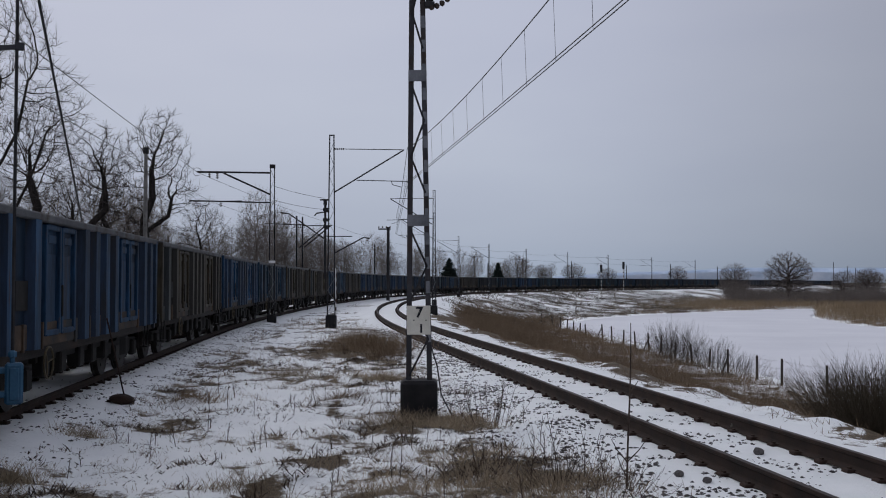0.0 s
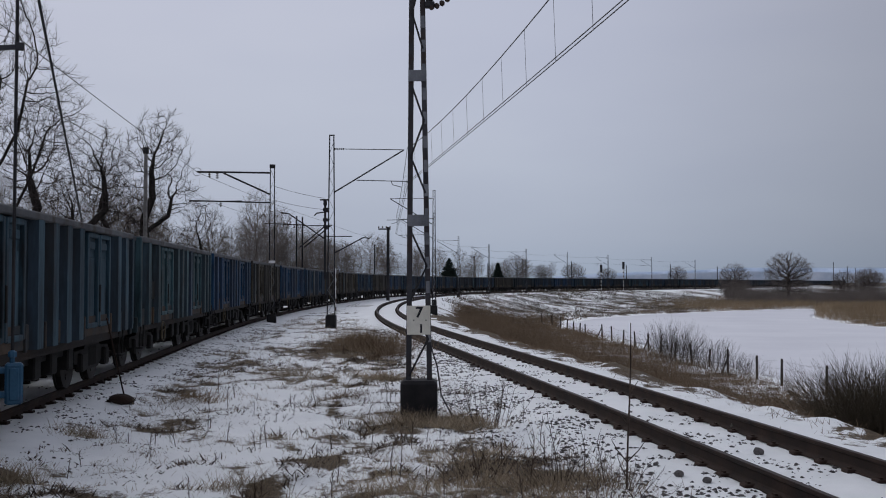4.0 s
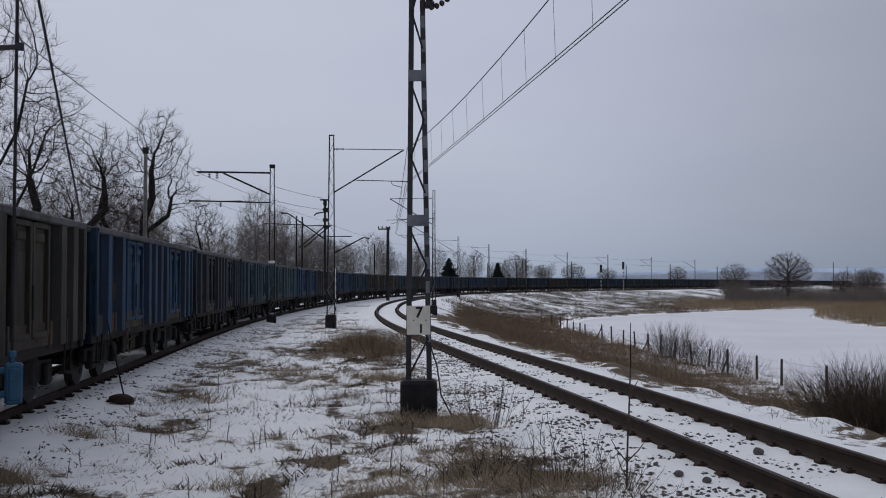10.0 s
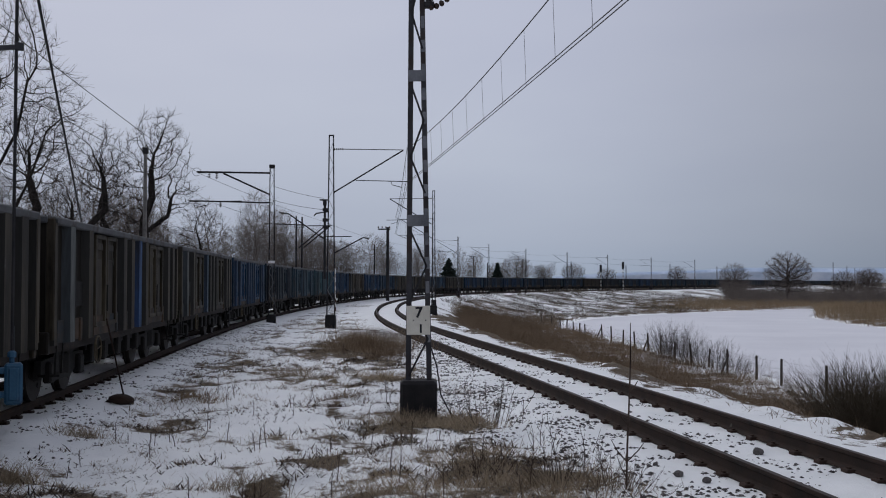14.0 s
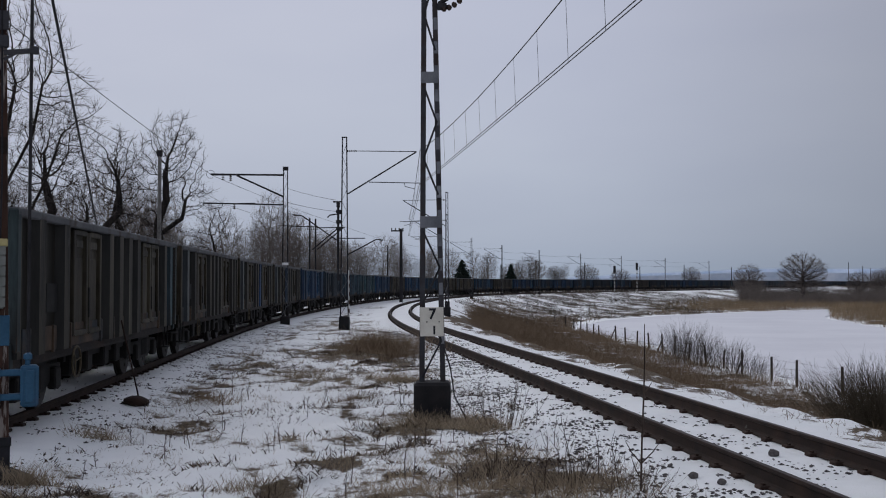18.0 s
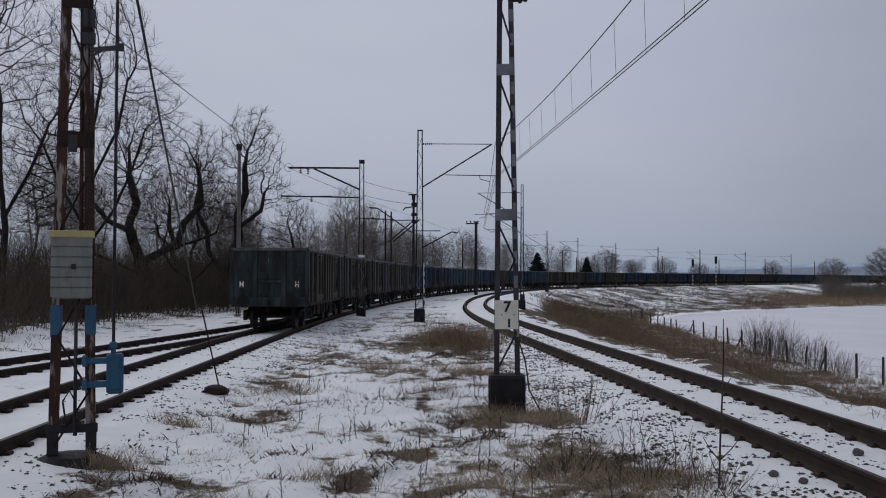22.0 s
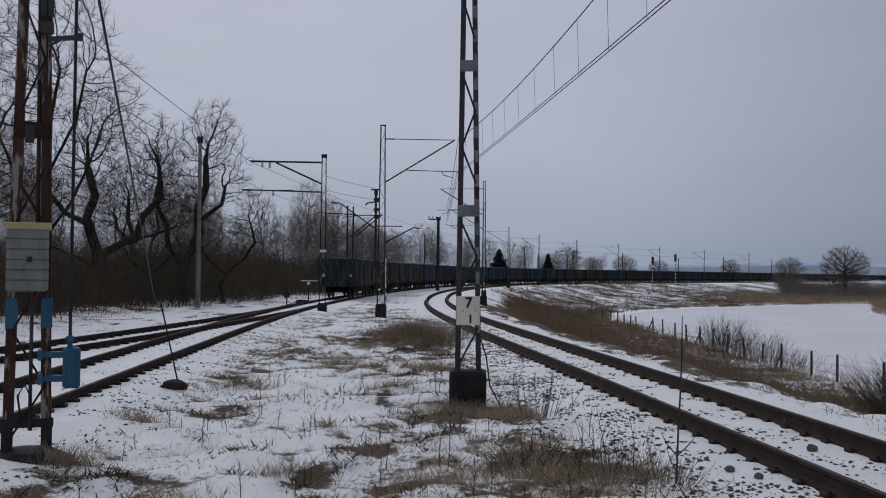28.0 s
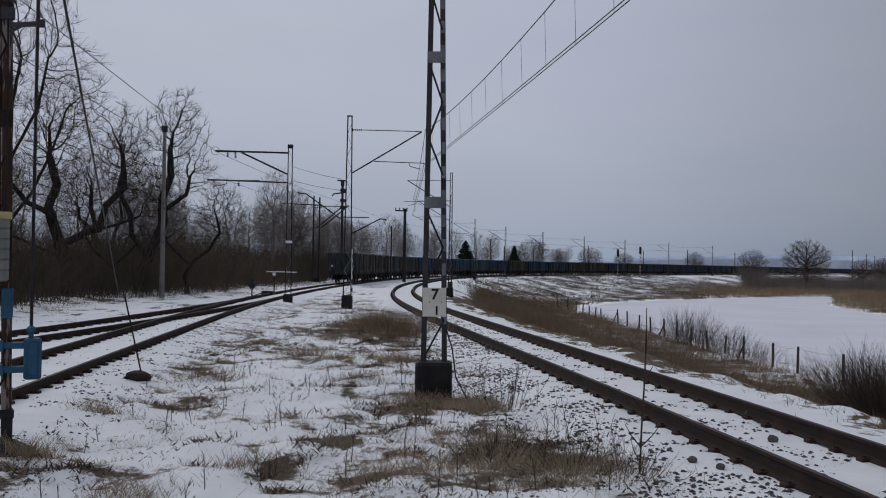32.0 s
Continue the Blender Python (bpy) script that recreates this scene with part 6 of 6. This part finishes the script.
def marker_rod():
    """A thin leaning rod stuck in a lump of concrete."""
    z = ground_z(-5.72, 17.75)
    rod = thing("marker_rod", Matrix.Translation((-5.72, 17.75, z)), "thin leaning iron rod in a lump of concrete", "marker")
    bm = bmesh.new()
    bmesh.ops.create_icosphere(bm, subdivisions=3, radius=0.2)
    for v in bm.verts:
        v.co *= 0.9 + 0.25 * noise.noise(v.co * 5 + Vector((3, 1, 2)))
        v.co.x *= 1.2
        v.co.z *= 0.6
    me = bpy.data.meshes.new("lump")
    bm.to_mesh(me)
    bm.free()
    me.materials.append(M_RAIL)
    lump = part("lump", me, M_RAIL, rod)
    lump.location = (0.0, 0, 0.06)
    part("rod", Geo().tube([(0.03, 0, 0.1), (-0.27, -0.1, 1.52)], 0.014, 6), M_RAIL, rod)
    part("arm", Geo().beam((-0.1, 0, 0.12), (-0.42, -0.05, -0.08), 0.12, 0.07), M_RAIL, rod)


marker_rod()


def switch_stand(x, y):
    z = ground_z(x, y)
    st = thing("switch_stand", Matrix.Translation((x, y, z)), "dark point lever with round weight beside the turnout", "switch stand")
    part("base", Geo().box((0, 0, 0.02), (0.5, 0.7, 0.14), 0.02), M_STEEL, st)
    part("post", Geo().tube([(0, 0, 0.05), (0, 0, 0.75)], 0.04, 7), M_STEEL, st)
    part("weight", Geo().lathe((0, -0.09, 0.72), (0, 1, 0), [(0, 0.1), (0.03, 0.2), (0.15, 0.2), (0.18, 0.1)], 14), M_BLACK, st, "round black counterweight")
    part("lantern", Geo().box((0.02, 0, 0.98), (0.16, 0.16, 0.22), 0.02), M_BLACK, st)
    part("lever", Geo().tube([(0.05, 0, 0.12), (0.75, -0.1, 0.35)], 0.025, 6), M_STEEL, st)
    part("rodding", Geo().tube([(0.1, 0, -0.02), (1.5, 0, -0.06)], 0.02, 5), M_STEEL, st)


switch_stand(-11.95, 57.0)


def drive_box(x, y):
    g = Geo().box((0, 0, 0.14), (0.75, 0.4, 0.26), 0.04)
    solid("point_motor", g, M_STEEL, "dark low point motor box beside the rails", "point motor", m=Matrix.Translation((x, y, ground_z(x, y))))


drive_box(-12.0, 62.0)


def boom():
    """A white boom on a post before the thicket."""
    x, y = bearing(-10.6, 74)
    z = ground_z(x, y)
    b = thing("barrier", Matrix.Translation((x, y, z)), "white barrier boom on a short grey post", "barrier")
    part("post", Geo().tube([(0, 0, -0.2), (0, 0, 1.5)], 0.05, 8), M_STEEL, b)
    part("boom", Geo().tube([(-0.6, 0, 1.52), (1.65, 0, 1.50)], 0.035, 6), M_WHITE, b, "white painted boom")
    part("disc", Geo().lathe((0, -0.06, 1.34), (0, -1, 0), [(0, 0.13), (0.03, 0.13)], 14), M_WHITE, b)


boom()


def light_signal(px, dist, head, label):
    """A tall colour-light signal with a black head on a banded post."""
    x, y = px * dist, dist
    z = ground_z(x, y)
    h = 1.93 + (500 - head) / 1750 * dist - z
    sg = thing("light_signal", Matrix.Translation((x, y, z)), label, "railway signal", "signals at the far bend")
    part("post", Geo().tube([(0, 0, -0.2), (0, 0, h)], 0.11, 8), M_WHITE, sg, "white post with dark bands")
    for k in range(6):
        part("post_band", Geo().tube([(0, 0, 0.6 + k * 1.0), (0, 0, 1.05 + k * 1.0)], 0.117, 8), M_RUSTMAST, sg)
    part("signal_head", Geo().box((0, 0, h - 0.9), (0.62, 0.4, 1.9), 0.1), M_BLACK, sg)
    part("ladder", Geo().beam((0.3, 0.2, 0), (0.3, 0.2, h - 1), 0.04, 0.04), M_STEEL, sg)


light_signal(0.1600, 262, 469, "red and white banded light signal, black head")
light_signal(0.1825, 268, 464, "red and white banded light signal, black head")


def small_pole(px, dist, top, w, name, label, arm=0.0):
    x, y = px * dist, dist
    z = ground_z(x, y)
    h = 1.93 + (500 - top) / 1750 * dist - z
    p = thing(name, Matrix.Translation((x, y, z)), label, "pole", "poles beyond the train")
    part("shaft", Geo().tube([(0, 0, -0.2), (0, 0, h)], [w, w * 0.8], 8), M_STEEL, p)
    if arm:
        part("crossarm", Geo().box((-arm * 0.3, 0, h - 0.25), (arm, 0.14, 0.16), 0.02), M_STEEL, p)
        for k in range(4):
            part("insulator", Geo().lathe((-arm * 0.75 + arm * 0.3 * k, 0, h - 0.15), (0, 0, 1), [(0, 0.05), (0.2, 0.09), (0.25, 0.03)], 7), M_PORCELAIN, p)


small_pole(-0.0555, 118, 402, 0.22, "line_pole", "stout dark pole with a crossarm", 1.5)
small_pole(-0.069, 128, 433, 0.10, "thin_pole", "thin dark pole in the wood")
for px, d, top in ((0.0315, 235, 453), (0.0455, 250, 466), (0.0805, 270, 458), (0.130, 290, 463), (0.1855, 320, 470), (0.230, 330, 468), (0.2775, 350, 472), (0.395, 430, 464), (0.409, 440, 471), (0.417, 450, 474)):
    small_pole(px, d, top, 0.16, "far_pole", "dark mast standing beyond the train")


# dark mast group over the train and the other track's arms
def portal(x, y, h, label):
    """Two dark posts side by side with arms to both sides."""
    m = thing("catenary_mast", pose(x, y, 0, 0, 0, 4), label, "catenary mast", "masts behind the train")
    foundation(m, 0.9, 0.5, 0.2, -1.0, M_TAR)
    for px in (-0.32, 0.32):
        part("post", Geo().box((px, 0, (h - 0.1 * (px > 0)) / 2), (0.16, 0.2, h - 0.1 * (px > 0)), 0.02), M_STEEL, m)
        for z in (h - 1.0, h - 1.25):
            part("insulator", insulator((px - 0.3, 0, z), (px + 0.3, 0, z), 3, 0.12), M_PORCELAIN, m)
    part("crossbar", Geo().tube([(-3.8, 0, h - 0.85), (0.6, 0, h - 1.0)], 0.05, 6), M_STEEL, m)
    part("arm_strut", Geo().tube([(-2.2, 0, h + 0.35), (-1.2, 0, h + 0.25), (2.7, 0, h - 2.5)], 0.07, 6), M_STEEL, m)
    part("arm_strut", Geo().tube([(0.5, 0, h - 3.5), (3.4, 0, h - 1.1)], 0.07, 6), M_STEEL, m)
    part("arm_tie", Geo().tube([(0.3, 0, h - 1.1), (3.6, 0, h - 1.05)], 0.05, 6), M_STEEL, m)


portal(-15.9, 109.5, 9.3, "dark pair of mast posts behind the train")

# the stay of the near mast
for z0, z1 in ((7.1, 6.0), (6.35, 5.45)):
    wire("link_wire", (-9.1, 52.9, z0), (-5.75, 47.8, z1), 0.06, 0.010, "thin dark link wire between two masts", "link wires")
wire("stay_wire", (-5.27, 11.03, 8.58), (-17.28, 50.0, 0.2), 0.0, 0.028, "thick black stay from the rusty mast to the ground", "")
# wires over the curved track
CURVE_HANGERS = [(Vector((-8.55, 9.0, 7.8)), Vector((-8.22, 9.0, 6.2))), (Vector((-13.0, 52.4, 7.75)), Vector((-12.3, 52.4, 6.2)))]
for s_ in (130, 175, 225):
    q, _ = TRACK_A.at(s_)
    CURVE_HANGERS.append((q + Vector((0, 0, 7.6)), q + Vector((0, 0, 6.05))))
for (a, c), (b, d) in zip(CURVE_HANGERS, CURVE_HANGERS[1:]):
    wire("messenger_wire", a, b, 0.12, 0.012, "dark messenger wire over the curved track")
    wire("contact_wire", c, d, 0.05, 0.011, "dark contact wire over the curved track")


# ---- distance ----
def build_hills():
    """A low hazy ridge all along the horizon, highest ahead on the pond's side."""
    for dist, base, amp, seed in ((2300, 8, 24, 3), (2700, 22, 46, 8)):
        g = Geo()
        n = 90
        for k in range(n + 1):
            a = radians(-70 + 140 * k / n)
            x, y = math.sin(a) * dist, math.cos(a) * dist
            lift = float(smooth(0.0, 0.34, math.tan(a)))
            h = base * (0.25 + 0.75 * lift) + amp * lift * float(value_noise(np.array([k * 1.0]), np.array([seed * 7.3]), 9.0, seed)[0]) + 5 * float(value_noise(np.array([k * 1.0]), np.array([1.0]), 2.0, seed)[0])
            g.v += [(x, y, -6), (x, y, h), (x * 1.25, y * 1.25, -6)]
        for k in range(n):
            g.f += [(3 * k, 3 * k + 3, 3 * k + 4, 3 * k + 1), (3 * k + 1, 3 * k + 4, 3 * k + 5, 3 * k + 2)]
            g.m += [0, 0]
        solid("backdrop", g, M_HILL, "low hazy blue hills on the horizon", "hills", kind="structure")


build_hills()


# ---- the train ----
COLOURS = [OLIVE, BROWN, BROWN, OLIVE, BLUE, NAVY, STEEL_BLUE, TEAL, BLUE, BROWN, BLUE, DEEP, BROWN, BROWN, DEEP, BROWN, BLUE, DEEP, BLUE, DEEP, NAVY, DEEP, BROWN, NAVY, DEEP, BLUE]
WAGONS = 66
full_wagon = build_wagon(True)
plain_wagon = build_wagon(False)


def train_rear(t):
    """Where the train's tail stands on its track, in metres along it, at t seconds."""
    return float(np.interp(t, [0, 14, 21.5, 25, 28, 30, 32], [-47.5, 30.0, 72.0, 92.6, 111.5, 123.3, 134.5]))


def wagon_pose(k, t):
    s = train_rear(t) + PITCH * (k + 0.5)
    a, _ = TRACK_A.at(s - 3.85)
    b, _ = TRACK_A.at(s + 3.85)
    d = b - a
    return Matrix.Translation((a + b) / 2) @ pose(0, 0, 0, 0, 0, math.degrees(math.atan2(d.y, d.x)))


def motions():
    # the wheels turn as the train rolls
    spins = [0.1 * k for k in range(321)]
    for src in (full_wagon,):
        for ob in [o for o in src.children_recursive if o.name.startswith("wheelset")]:
            x, y, z = ob.location
            walk(ob, [(t, pose(x, y, z, 0, math.degrees((train_rear(t) - train_rear(0)) / 0.46), 0)) for t in spins])
    wagons = []
    for k in range(WAGONS):
        src = full_wagon if k < 15 else plain_wagon
        wagons.append(src if k in (0, 15) else copy_thing(src, Matrix()))
    # red and white tail plates on the last wagon
    for y in (-1.0, 1.0):
        plate = part("tail_plate", Geo().box((-BODY / 2 - 0.03, y, SILL + 0.62), (0.012, 0.15, 0.26), 0.004), M_RED, wagons[0], "red and white tail plate")
        for s_ in (-1, 1):
            part("plate_wedge", Geo().extrude([(0, 0), (s_ * 0.073, 0.125), (s_ * 0.073, -0.125)], (-BODY / 2 - 0.044, y, SILL + 0.62), (-BODY / 2 - 0.036, y, SILL + 0.62), (0, 1, 0), (0, 0, 1)), M_WHITE, plate)
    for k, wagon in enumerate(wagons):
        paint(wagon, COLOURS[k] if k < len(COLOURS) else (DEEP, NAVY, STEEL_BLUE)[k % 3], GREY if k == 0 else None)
        if k == 2:
            # one post of the third wagon from the tail is freshly blue
            for ob in wagon.children:
                if ob.name.startswith("side_post"):
                    mid_x, mid_y = (sum(v.co[i] for v in ob.data.vertices) / len(ob.data.vertices) for i in (0, 1))
                    if abs(mid_x - 0.79) < 0.2 and mid_y < 0:
                        ob.color = (0.030, 0.090, 0.230, 1)
        walk(wagon, [(t, wagon_pose(k, t)) for t in range(33)])


motions()
